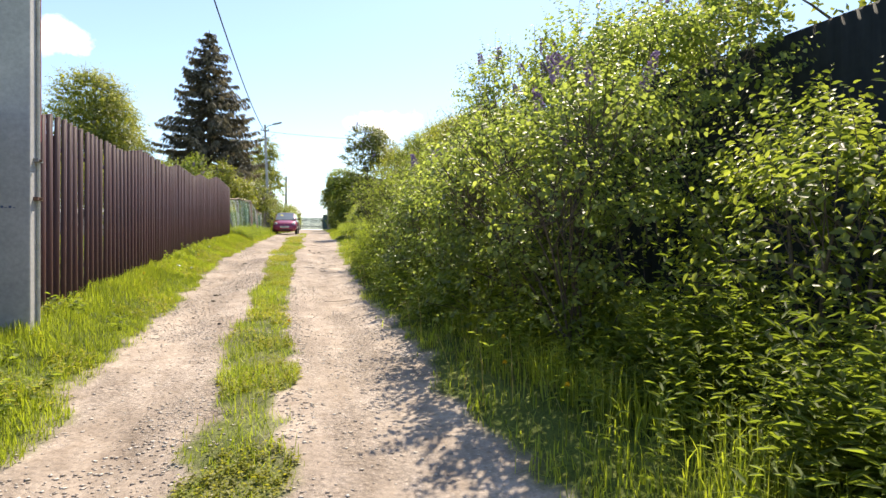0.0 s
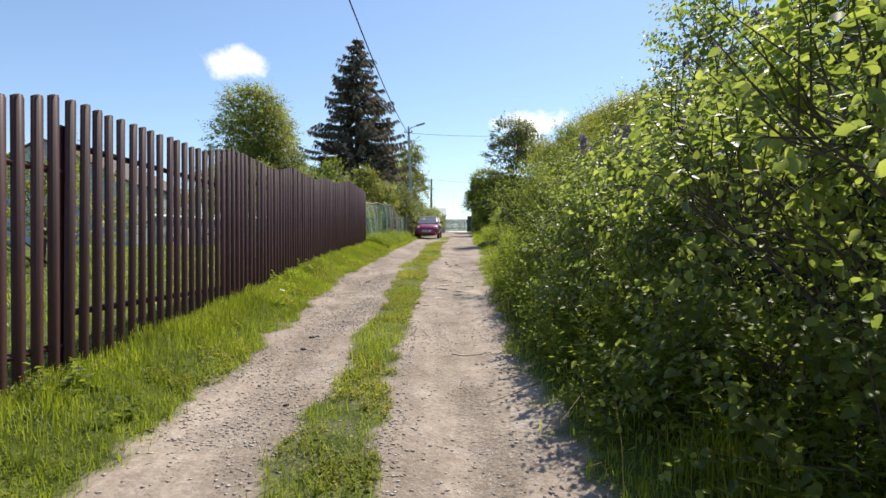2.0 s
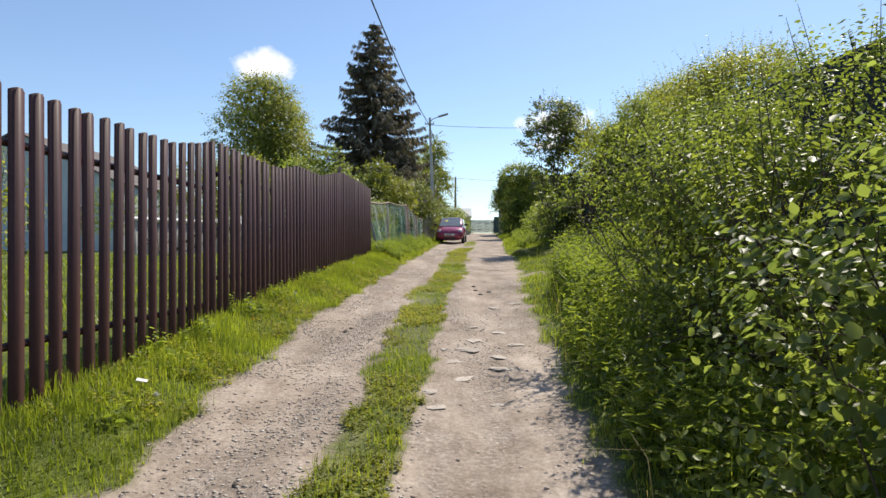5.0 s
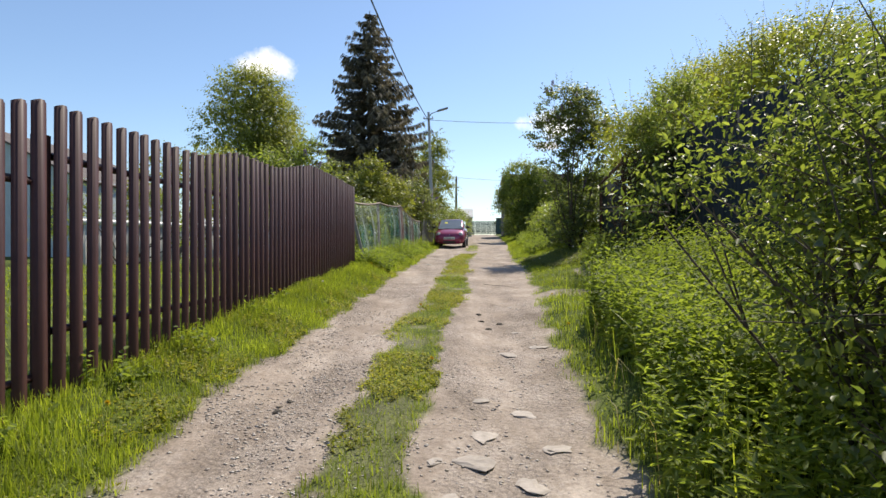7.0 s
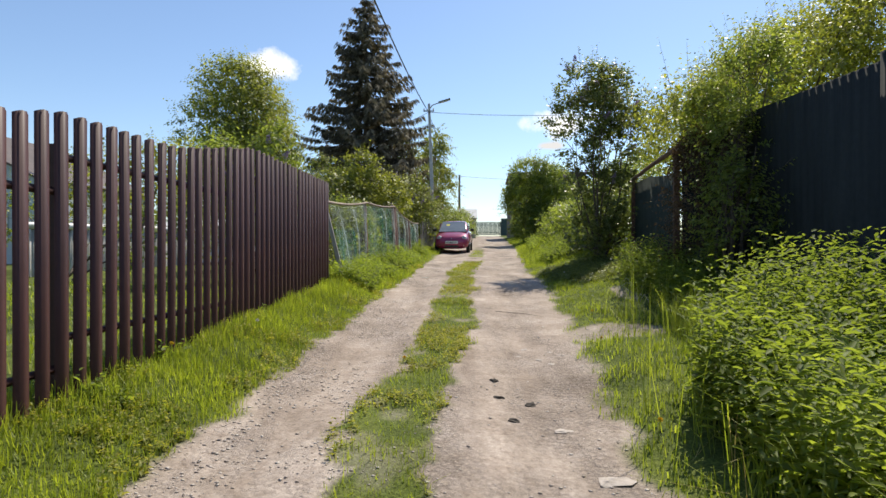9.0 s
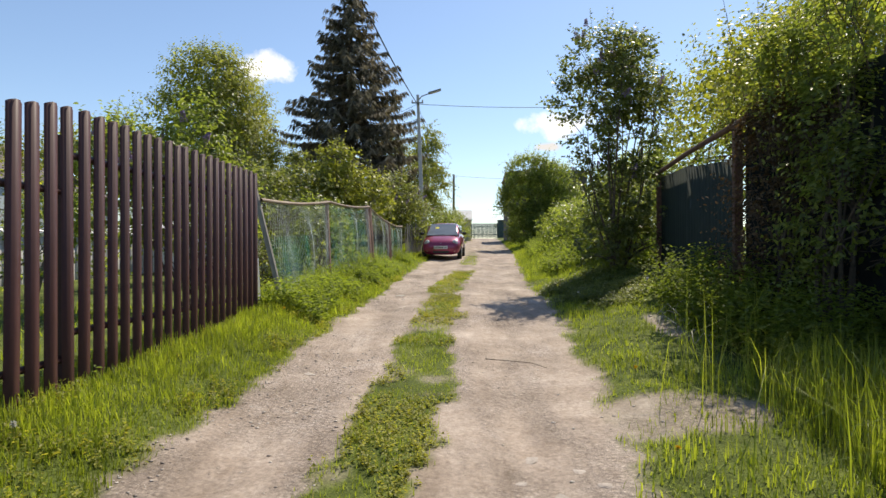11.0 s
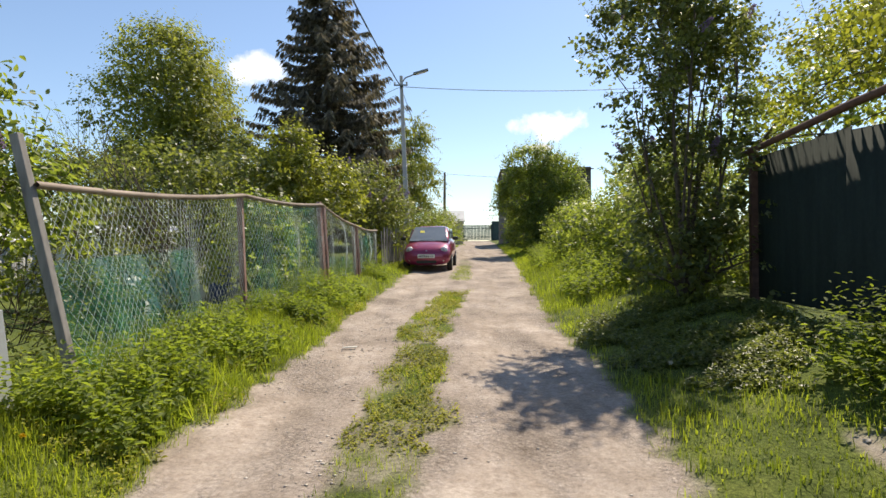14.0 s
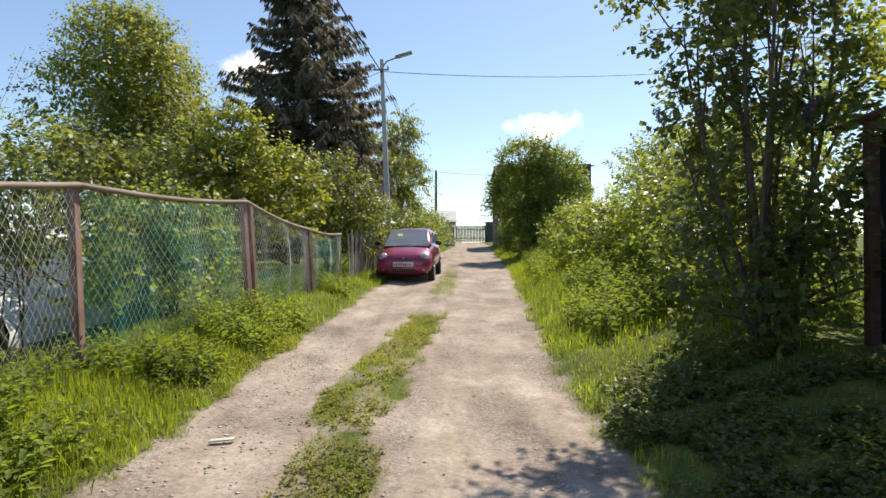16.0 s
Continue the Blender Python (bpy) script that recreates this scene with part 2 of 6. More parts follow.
M_PALESTONE = surface("pale dusty stone", ((0.34, 0.295, 0.255), (0.50, 0.44, 0.39)), 16, 0.92, bump=0.3, dist=0.006, vary=0.15, fine=0.15)
M_CLOD = surface("dark clod", ((0.045, 0.038, 0.032), (0.10, 0.085, 0.07)), 16, 0.95, bump=0.6, vary=0.2)
M_BARREL = surface("blue plastic barrel", ((0.03, 0.06, 0.16), (0.05, 0.09, 0.22)), 3, 0.5, bump=0.05)

# pebbles: each its own grey or ochre
M_PEBBLE, _n, _l, _b = material("road pebbles")
_g = _n.new("ShaderNodeNewGeometry")
_r = _n.new("ShaderNodeValToRGB")
for _p, _cc in ((0.0, (0.27, 0.228, 0.20)), (1.0, (0.66, 0.60, 0.54))):
    _r.color_ramp.elements[int(_p)].color = (*_cc, 1)
_e = _r.color_ramp.elements.new(0.5)
_e.color = (0.42, 0.365, 0.32, 1)
_l.new(_g.outputs["Random Per Island"], _r.inputs[0])
_l.new(_r.outputs[0], _b.inputs["Base Color"])
_b.inputs["Roughness"].default_value = 0.93

# green garden netting: woven, lets much through
M_NETTING, _n, _l, _b = material("green shade netting")
_c, _f = noise_ramp(_n, _l, 3.0, ((0.0, 0.17, 0.09), (0.02, 0.32, 0.185)))
_l.new(_c, _b.inputs["Base Color"])
_b.inputs["Roughness"].default_value = 0.6
_t = _n.new("ShaderNodeBsdfTransparent")
_m = _n.new("ShaderNodeMixShader")
_c2, _f2 = noise_ramp(_n, _l, 1.3, ((0.06, 0.06, 0.06), (0.42, 0.42, 0.42)))
_l.new(_c2, _m.inputs[0])
_l.new(_t.outputs[0], _m.inputs[1])
_l.new(_b.outputs[0], _m.inputs[2])
_l.new(_m.outputs[0], _n["Material Output"].inputs[0])

# ground: bare track against turf, by the "bare" attribute of the sheet
M_GROUND, _n, _l, _b = material("lane ground")
_at = _n.new("ShaderNodeAttribute")
_at.attribute_name = "bare"
_soil, _sf = noise_ramp(_n, _l, 1.3, ((0.25, 0.206, 0.172), (0.365, 0.308, 0.264), (0.48, 0.418, 0.372)), detail=10, rough=0.72)
_grit, _gf = noise_ramp(_n, _l, 42, ((0.45, 0.43, 0.41), (0.98, 0.97, 0.96), (1.55, 1.55, 1.55)), detail=9, rough=0.8)
_vor = _n.new("ShaderNodeTexVoronoi")
_vor.inputs["Scale"].default_value = 26
_co = _n.new("ShaderNodeTexCoord")
_l.new(_co.outputs["Object"], _vor.inputs["Vector"])
_peb = _n.new("ShaderNodeMapRange")
_peb.inputs["From Min"].default_value, _peb.inputs["From Max"].default_value = 0.12, 0.42
_peb.inputs["To Min"].default_value, _peb.inputs["To Max"].default_value = 1.12, 0.80
_l.new(_vor.outputs["Distance"], _peb.inputs["Value"])
_earth = _soil
_soil = mixed(_n, _l, 1.0, _soil, _grit, "MULTIPLY")
_soil = mixed(_n, _l, 0.8, _soil, _peb.outputs[0], "MULTIPLY")
_patch, _pf = noise_ramp(_n, _l, 1.5, ((0.0, 0.0, 0.0), (1.0, 1.0, 1.0)), detail=5, rough=0.6, stretch=(1.3, 0.4, 1.0), low=0.42, high=0.58)
_packed, _ = noise_ramp(_n, _l, 30, ((0.62, 0.59, 0.56), (1.0, 0.98, 0.95), (1.34, 1.31, 1.27)), detail=8, rough=0.8)
_packed = mixed(_n, _l, 1.0, _earth, _packed, "MULTIPLY")
_soil = mixed(_n, _l, _patch, _packed, _soil)
_rut, _ = noise_ramp(_n, _l, 3.2, ((0.80, 0.78, 0.76), (1.0, 1.0, 1.0), (1.12, 1.12, 1.13)), detail=7, rough=0.6, stretch=(1.0, 0.16, 1.0))
_soil = mixed(_n, _l, 1.0, _soil, _rut, "MULTIPLY")
_spot, _ = noise_ramp(_n, _l, 9.0, ((0.78, 0.75, 0.72), (1.0, 1.0, 1.0)), detail=6, rough=0.7, low=0.33, high=0.52)
_soil = mixed(_n, _l, 0.8, _soil, _spot, "MULTIPLY")
# turf kept dark so that gaps between the blades read as shadow
_turf, _tf = noise_ramp(_n, _l, 2.2, ((0.050, 0.068, 0.016), (0.105, 0.135, 0.028), (0.175, 0.198, 0.046)), detail=8)
_tgr, _ = noise_ramp(_n, _l, 60, ((0.35, 0.36, 0.35), (1.35, 1.35, 1.25)), detail=5)
_turf = mixed(_n, _l, 1.0, _turf, _tgr, "MULTIPLY")
_l.new(mixed(_n, _l, _at.outputs["Fac"], _turf, _soil), _b.inputs["Base Color"])
_b.inputs["Roughness"].default_value = 0.95
_b.inputs["Specular IOR Level"].default_value = 0.2
_hh = _n.new("ShaderNodeMath")
_hh.operation = "SUBTRACT"
_l.new(_gf, _hh.inputs[0])
_l.new(_vor.outputs["Distance"], _hh.inputs[1])
_loose = _n.new("ShaderNodeMath")
_loose.operation = "MULTIPLY_ADD"
_loose.inputs[1].default_value, _loose.inputs[2].default_value = 0.75, 0.25
_l.new(_patch, _loose.inputs[0])
_hm = _n.new("ShaderNodeMath")
_hm.operation = "MULTIPLY"
_l.new(_hh.outputs[0], _hm.inputs[0])
_l.new(_loose.outputs[0], _hm.inputs[1])
bumped(_n, _l, _b, _hm.outputs[0], 0.6, 0.022)


# ---- building helpers ----
rng = np.random.default_rng(7)


def part(name, bm, mat, parent=None, label=""):
    """Links a bmesh or a mesh as one object under a thing."""
    if isinstance(bm, bpy.types.Mesh):
        me = bm
    else:
        me = bpy.data.meshes.new(name)
        bmesh.ops.recalc_face_normals(bm, faces=bm.faces)
        bm.to_mesh(me)
        bm.free()
    if mat is not None and not me.materials:
        me.materials.append(mat)
    ob = new(name, me)
    if parent is not None:
        ob.parent = parent
    return tagged(ob, label)


def thing(name, x, y, z, label, category, group="", turn=0.0):
    ob = new(name)
    ob.empty_display_size = 0.1
    ob.matrix_basis = pose(x, y, z, 0, 0, turn)
    return tagged(ob, label, category, group)


def mesh_np(name, verts, faces, smooth=False):
    """A mesh from arrays of corners and of faces with one number of corners."""
    me = bpy.data.meshes.new(name)
    verts, faces = np.asarray(verts, np.float32), np.asarray(faces, np.int32)
    k = faces.shape[1]
    me.vertices.add(len(verts))
    me.vertices.foreach_set("co", verts.ravel())
    me.loops.add(faces.size)
    me.loops.foreach_set("vertex_index", faces.ravel())
    me.polygons.add(len(faces))
    me.polygons.foreach_set("loop_start", np.arange(0, faces.size, k, dtype=np.int32))
    if smooth:
        me.polygons.foreach_set("use_smooth", np.ones(len(faces), bool))
    me.update(calc_edges=True)
    return me


def unit(v):
    return v / np.maximum(np.linalg.norm(v, axis=-1, keepdims=True), 1e-9)


def leaf_mesh(name, base, way, normal, size, width=0.55, fold=0.25, simple=False, round_edge=False):
    """Leaves as folded blades: base, tip and two pairs of edge points."""
    way = unit(way)
    side = unit(np.cross(way, normal))
    nor = np.cross(side, way)
    s = size[:, None]
    tip = base + way * s
    if simple:
        mid = base + way * s * 0.45
        v = np.stack([base, mid - side * s * width / 2 + nor * s * fold * 0.2, tip, mid + side * s * width / 2 + nor * s * fold * 0.2], 1)
        f = np.arange(len(base))[:, None] * 4 + np.array([0, 1, 2, 3])
        return mesh_np(name, v.reshape(-1, 3), f)
    w = width / 2
    if round_edge:
        drop = nor * s * 0.14
        rows = [base]
        for sgn in (-1, 1):
            for t, k in ((0.14, 0.72), (0.40, 1.0), (0.76, 0.55)):
                rows.append(base + way * s * t + side * s * w * k * sgn + nor * s * fold * w * k - drop * t * t)
        rows.append(tip - drop)
        q = np.arange(len(base))[:, None] * 8
        f = np.concatenate([q + np.array([0, 7, 3, 2, 1]), q + np.array([0, 4, 5, 6, 7])])
        return mesh_np(name, np.stack(rows, 1).reshape(-1, 3), f)
    a, b = base + way * s * 0.28, base + way * s * 0.66
    lift = nor * s * fold * w
    tip = tip - nor * s * 0.12
    v = np.stack([base, tip, a - side * s * w * 0.95 + lift, b - side * s * w * 0.72 + lift, a + side * s * w * 0.95 + lift, b + side * s * w * 0.72 + lift], 1)
    k = np.arange(len(base))[:, None] * 6
    f = np.concatenate([k + np.array([0, 1, 3, 2]), k + np.array([0, 4, 5, 1])])
    return mesh_np(name, v.reshape(-1, 3), f)


def tube_arrays(lines, sides=5):
    """Tapered tubes along many lines [(points, radii)], as one set of arrays."""
    V, F, base = [], [], 0
    ang = np.linspace(0, 2 * np.pi, sides, endpoint=False)
    for pts, rad in lines:
        pts, rad = np.asarray(pts, float), np.asarray(rad, float)
        tan = unit(np.gradient(pts, axis=0))
        ref = np.where(np.abs(tan[:, 2:3]) > 0.9, np.array([[1.0, 0, 0]]), np.array([[0, 0, 1.0]]))
        u = unit(np.cross(tan, ref))
        w = np.cross(tan, u)
        ring = pts[:, None] + rad[:, None, None] * (u[:, None] * np.cos(ang)[None, :, None] + w[:, None] * np.sin(ang)[None, :, None])
        V.append(ring.reshape(-1, 3))
        k = len(pts)
        i = np.arange(k - 1)[:, None] * sides
        j = np.arange(sides)[None]
        j2 = (j + 1) % sides
        F.append(np.stack([i + j, i + j2, i + sides + j2, i + sides + j], -1).reshape(-1, 4) + base)
        base += k * sides
    return np.concatenate(V), np.concatenate(F)


def tubes(name, lines, sides=5):
    v, f = tube_arrays(lines, sides)
    return mesh_np(name, v, f, True)


def box(bm, x0, x1, y0, y1, z0, z1, bevel=0.0):
    r = bmesh.ops.create_cube(bm, size=1, matrix=Matrix.Translation(((x0 + x1) / 2, (y0 + y1) / 2, (z0 + z1) / 2)) @ Matrix.Diagonal((abs(x1 - x0), abs(y1 - y0), abs(z1 - z0), 1)))
    if bevel:
        edges = {e for v in r["verts"] for e in v.link_edges}
        bmesh.ops.bevel(bm, geom=list(edges), offset=bevel, segments=2, affect="EDGES", profile=0.6)
    return bm


def box_mesh(x0, x1, y0, y1, z0, z1, bevel=0.0):
    return box(bmesh.new(), x0, x1, y0, y1, z0, z1, bevel)


def value_noise(x, y, cell, seed):
    """Smooth noise of 0 to 1 on arrays."""
    r = np.random.default_rng(seed).random((128, 128))
    u, v = np.asarray(x) / cell, np.asarray(y) / cell
    i, j = np.floor(u).astype(int), np.floor(v).astype(int)
    a, b = u - i, v - j
    a, b = a * a * (3 - 2 * a), b * b * (3 - 2 * b)
    g = lambda p, q: r[p % 128, q % 128]
    return (g(i, j) * (1 - a) + g(i + 1, j) * a) * (1 - b) + (g(i, j + 1) * (1 - a) + g(i + 1, j + 1) * a) * b


def smooth(a, b, x):
    t = np.clip((x - a) / (b - a), 0, 1)
    return t * t * (3 - 2 * t)


# ---- the lie of the land ----
RISE_Y = (-300, -30, 0, 5, 8.4, 10, 17, 20.4, 22.3, 36.2, 77, 120, 700)
RISE_Z = (-9, -2.0, 0.12, 0.5, 0.77, 0.92, 1.48, 1.62, 1.77, 2.44, 4.15, 4.6, -6)


def rise(y):
    return sum(np.interp(np.asarray(y, float) + d, RISE_Y, RISE_Z) for d in (-1.6, -0.8, 0, 0.8, 1.6)) / 5


def left_edge(y):
    return np.interp(y, (-5, 5, 14, 16.5, 20.6, 25, 31, 39, 60, 80), (-1.5, -1.45, -1.42, -1.22, -1.05, -0.85, -0.6, -0.4, 1.3, 2.4))


def strip_left(y):
    return np.interp(y, (-5, 8.5, 11, 16, 18.8, 22, 26.6, 31, 40), (-0.5, -0.47, -0.38, -0.30, -0.14, 0.0, 0.1, 0.6, 1.1))


def strip_right(y):
    return np.interp(y, (-5, 5, 11, 13.5, 16.4, 18.9, 23.8, 26.6, 31, 40), (0.02, 0.05, 0.10, 0.28, 0.31, 0.58, 0.76, 0.80, 1.2, 1.6))


def right_edge(y):
    return np.interp(y, (-5, 5.7, 11, 13.6, 16.5, 20.6, 24, 26.6, 31, 40, 60, 80), (1.15, 1.2, 1.28, 1.42, 1.6, 1.95, 2.25, 2.2, 2.5, 3.2, 4.3, 4.9))


def lie(x, y):
    """Height of the ground."""
    x, y = np.asarray(x, float), np.asarray(y, float)
    z = rise(y)
    dl, dr = left_edge(y) - x, x - right_edge(y)
    z = z + 0.20 * smooth(-0.05, 0.75, dl) + 0.08 * smooth(-0.1, 0.5, dr)
    bank = smooth(27, 33, y) * (1 - smooth(60, 75, y))
    z = z + bank * 0.75 * smooth(0.1, 2.6, dr)
    z = z + 0.32 * smooth(2.7, 4.2, x) * smooth(20.5, 22.5, y) * (1 - smooth(27, 33, y))
    z = z - 0.45 * smooth(2.3, 3.5, -x) * smooth(22.0, 25.0, y) * (1 - smooth(34, 40, y))
    for c in ((left_edge(y) + strip_left(y)) / 2, (strip_right(y) + right_edge(y)) / 2):
        z = z - 0.035 * np.exp(-((x - c) / 0.3) ** 2) * (1 - smooth(60, 75, y))
    near = np.exp(-(np.abs(x) / 9.0) ** 4)
    z = z + near * (0.03 * (value_noise(x, y, 0.42, 1) - 0.5) + 0.05 * (value_noise(x, y, 1.7, 2) - 0.5) + 0.010 * (value_noise(x, y, 0.13, 3) - 0.5))
    far = smooth(30, 200, np.hypot(x, y - 30))
    return z + far * 1.5 * (value_noise(x, y, 60.0, 4) - 0.5)


def bareness(x, y):
    """1 on bare track, 0 on turf."""
    wob = 0.15 * (value_noise(x, y, 0.6, 11) - 0.5) + 0.17 * (value_noise(x, y, 0.22, 12) - 0.5) + 0.11 * (value_noise(x, y, 0.09, 15) - 0.5)
    edge = np.minimum(x - left_edge(y), right_edge(y) - x) + wob
    bare = smooth(-0.08, 0.09, edge)
    mid, half = (strip_left(y) + strip_right(y)) / 2, (strip_right(y) - strip_left(y)) / 2
    worn = 0.20 + 0.35 * smooth(13, 21, y)
    strip = half - np.abs(x - mid) + wob - 0.16 * worn * (value_noise(x, y, 0.8, 13))
    gap = smooth(0.50, 0.66, 0.55 * value_noise(x, y, 0.75, 14) + 0.45 * value_noise(x, y, 0.24, 16)) * worn
    ends = (1 - smooth(30.5, 31.6, y)) + 0.6 * smooth(33, 34, y) * (1 - smooth(40, 44, y))
    bare = bare * (1 - smooth(-0.04, 0.06, strip) * ends * (1 - gap))
    for cx, cy, rx, ry in ((2.15, 19.1, 0.85, 0.5), (3.18, 21.9, 0.13, 0.75)):
        bare = np.maximum(bare, 0.85 * smooth(0.25, -0.1, np.hypot((x - cx) / rx, (y - cy) / ry) - 0.8 + wob))
    return bare * (1 - smooth(76, 78, y)) * (1 - smooth(-20, -24, y))


def axis(*runs):
    return np.unique(np.concatenate([np.linspace(a, b, n) for a, b, n in runs]))


gx = axis((-600, -60, 14), (-60, -12, 20), (-12, -2.6, 28), (-2.6, 3.2, 125), (3.2, 8, 30), (8, 60, 24), (60, 600, 14))
gy = axis((-300, -20, 12), (-20, 0, 40), (0, 30, 400), (30, 46, 90), (46, 90, 60), (90, 700, 24))
GX, GY = np.meshgrid(gx, gy)
k = len(gx)
corner = (np.arange(len(gy) - 1)[:, None] * k + np.arange(k - 1)[None]).ravel()
ground_mesh = mesh_np("ground", np.stack([GX, GY, lie(GX, GY)], -1).reshape(-1, 3), np.stack([corner, corner + 1, corner + k + 1, corner + k], 1), True)
ground_mesh.attributes.new("bare", "FLOAT", "POINT").data.foreach_set("value", bareness(GX, GY).ravel().astype(np.float32))
tagged(part("ground", ground_mesh, M_GROUND), "dirt lane with two stony wheel tracks between grassy verges", "ground", kind="structure")


# ---- plants ----
def blades(name, x, y, height, width, mat, lean=0.5, label="", category="grass", lift=0.0):
    """Grass: each blade a bent strip that tapers to a tip."""
    n = len(x)
    base = np.stack([x, y, lie(x, y) - 0.01 + lift], 1)
    a = rng.random(n) * 2 * np.pi
    flat = np.stack([np.cos(a), np.sin(a), np.zeros(n)], 1)
    side = np.stack([-np.sin(a), np.cos(a), np.zeros(n)], 1)
    h, w = height[:, None], width[:, None]
    ln = (rng.random(n) ** 1.3 * lean)[:, None]
    up = np.array([[0, 0, 1.0]])
    mid = base + up * h * 0.55 + flat * h * ln * 0.25
    tip = base + up * h * (1 - 0.35 * ln) + flat * h * ln
    if height.mean() < 0.14 or y.min() > 21.0:
        v = np.stack([base - side * w / 2, base + side * w / 2, tip + side * w * 0.15, tip - side * w * 0.15], 1)
        return tagged(part(name, mesh_np(name, v.reshape(-1, 3), np.arange(4 * n).reshape(n, 4)), mat), label, category, kind="stuff")
    v = np.stack([base - side * w / 2, base + side * w / 2, mid + side * w * 0.4, mid - side * w * 0.4, tip + side * w * 0.06, tip - side * w * 0.06], 1)
    q = np.arange(n)[:, None] * 6
    f = np.concatenate([q + np.array([0, 1, 2, 3]), q + np.array([3, 2, 4, 5])])
    return tagged(part(name, mesh_np(name, v.reshape(-1, 3), f), mat), label, category, kind="stuff")


def strewn(n, x0, x1, y0, y1, keep):
    """Random places in a stretch of the plan, thinned by keep(x, y)."""
    x, y = x0 + (x1 - x0) * rng.random(n), y0 + (y1 - y0) * rng.random(n)
    ok = rng.random(n) < keep(x, y)
    return x[ok], y[ok]


def foliage(name, lobes, twigs, per, leaf, twig=0.35, droop=0.3, width=0.55, simple=False, shell=0.6, rough=0.25, clear=0.06, hang=0.0, gaps=0.3, round_edge=False, shoots=0.035):
    """Leaves along twigs that stand out of uneven rounded masses. lobes: centre and radii."""
    lobes = np.asarray(lobes, float)
    area = lobes[:, 3] * lobes[:, 4] + lobes[:, 3] * lobes[:, 5] + lobes[:, 4] * lobes[:, 5]
    pick = rng.choice(len(lobes), twigs, p=area / area.sum())
    c, r = lobes[pick, :3], lobes[pick, 3:]
    d = unit(rng.normal(size=(twigs, 3)))
    d[:, 2] = np.where(d[:, 2] < -0.55, -d[:, 2], d[:, 2])
    ph = rng.random((6, 3)) * 6.28
    fr = rng.normal(size=(6, 3)) * 3.0
    wave = sum(np.sin((d * fr[i]).sum(1) * 1.6 + c[:, 0] * 3 + ph[i, 0]) for i in range(6)) / 6
    rad = (shell + (1 - shell) * rng.random(twigs) ** 0.6) * (1 + rough * wave) * (1 + 0.10 * (rng.random(twigs) ** 6) * 3)
    p0 = c + d * r * rad[:, None]
    # hollows between the leafy clumps
    f1, f2 = rng.normal(size=(2, 5, 3)) * 2.6 / max(0.35, float(lobes[:, 3].mean())), rng.random((5, 1)) * 6.28
    hollow = sum(np.sin(p0 @ f1[0][i] + f2[i]) * np.sin(p0 @ f1[1][i] - f2[i]) for i in range(5))
    kept = hollow > np.quantile(hollow, gaps)
    p0, d, twigs = p0[kept], d[kept], int(kept.sum())
    tw = unit(d + 0.55 * unit(rng.normal(size=(twigs, 3))) + np.array([0, 0, 0.35 - hang * 1.6]))
    tl = twig * (0.6 + 0.8 * rng.random(twigs))
    # a few long young shoots break the outline
    long_one = (rng.random(twigs) < shoots * (1 + d[:, 2])) & (d[:, 2] > -0.1)
    tl = np.where(long_one, tl * (1.35 + 0.5 * rng.random(twigs)), tl)
    tw = np.where(long_one[:, None], unit(tw + np.array([0, 0, 0.9 - 1.5 * hang])), tw)
    idx = np.repeat(np.arange(twigs), per)
    s = np.tile(np.linspace(0.12, 1.0, per), twigs)
    axis_way = tw[idx]
    rnd = unit(rng.normal(size=(len(idx), 3)))
    perp = unit(np.cross(axis_way, rnd))
    base = p0[idx] + axis_way * (tl[idx] * s)[:, None] + np.array([0, 0, -1.0]) * (droop * 0.25 * tl[idx] * s ** 2)[:, None]
    way = unit(axis_way * 0.5 + perp * 0.9 + np.array([0, 0, -droop - hang]))
    nor = unit(np.array([0, 0, 0.9]) + d[idx] * 0.5 + 0.95 * unit(rng.normal(size=(len(idx), 3))))
    size = leaf * (0.6 + 0.65 * rng.random(len(idx))) * (1.05 - 0.35 * s)
    ok = base[:, 2] > lie(base[:, 0], base[:, 1]) + clear
    return leaf_mesh(name, base[ok], way[ok], nor[ok], size[ok], width=width, simple=simple, round_edge=round_edge), p0, tw, tl


def limb(a, b, r0, r1, bend=0.15, k=6):
    """A bent tapered limb from a to b."""
    a, b = np.asarray(a, float), np.asarray(b, float)
    t = np.linspace(0, 1, k)[:, None]
    off = unit(rng.normal(size=3)) * np.linalg.norm(b - a) * bend
    pts = a + (b - a) * t + off * (np.sin(t * np.pi) * 0.5) + np.array([0, 0, 1]) * (np.sin(t * np.pi) * 0.08 * np.linalg.norm(b - a))
    return pts, r0 + (r1 - r0) * t[:, 0] ** 0.8


def blossom_mesh():
    """A lilac panicle: a cone of small four-petalled florets."""
    n = 130
    t = rng.random(n)
    a = rng.random(n) * 6.283
    rad = 0.042 * (1 - t * 0.85) * (0.6 + 0.4 * rng.random(n))
    base = np.stack([rad * np.cos(a), rad * np.sin(a), t * 0.15], 1)
    way = unit(np.stack([np.cos(a), np.sin(a), 0.5 + 0 * a], 1) + 0.5 * rng.normal(size=(n, 3)))
    return leaf_mesh("blossom", base, way, unit(rng.normal(size=(n, 3))), 0.022 + 0.010 * rng.random(n), width=0.8, simple=True)


BLOSSOM = blossom_mesh()
BLOSSOM.materials.append(M_FLOWER)


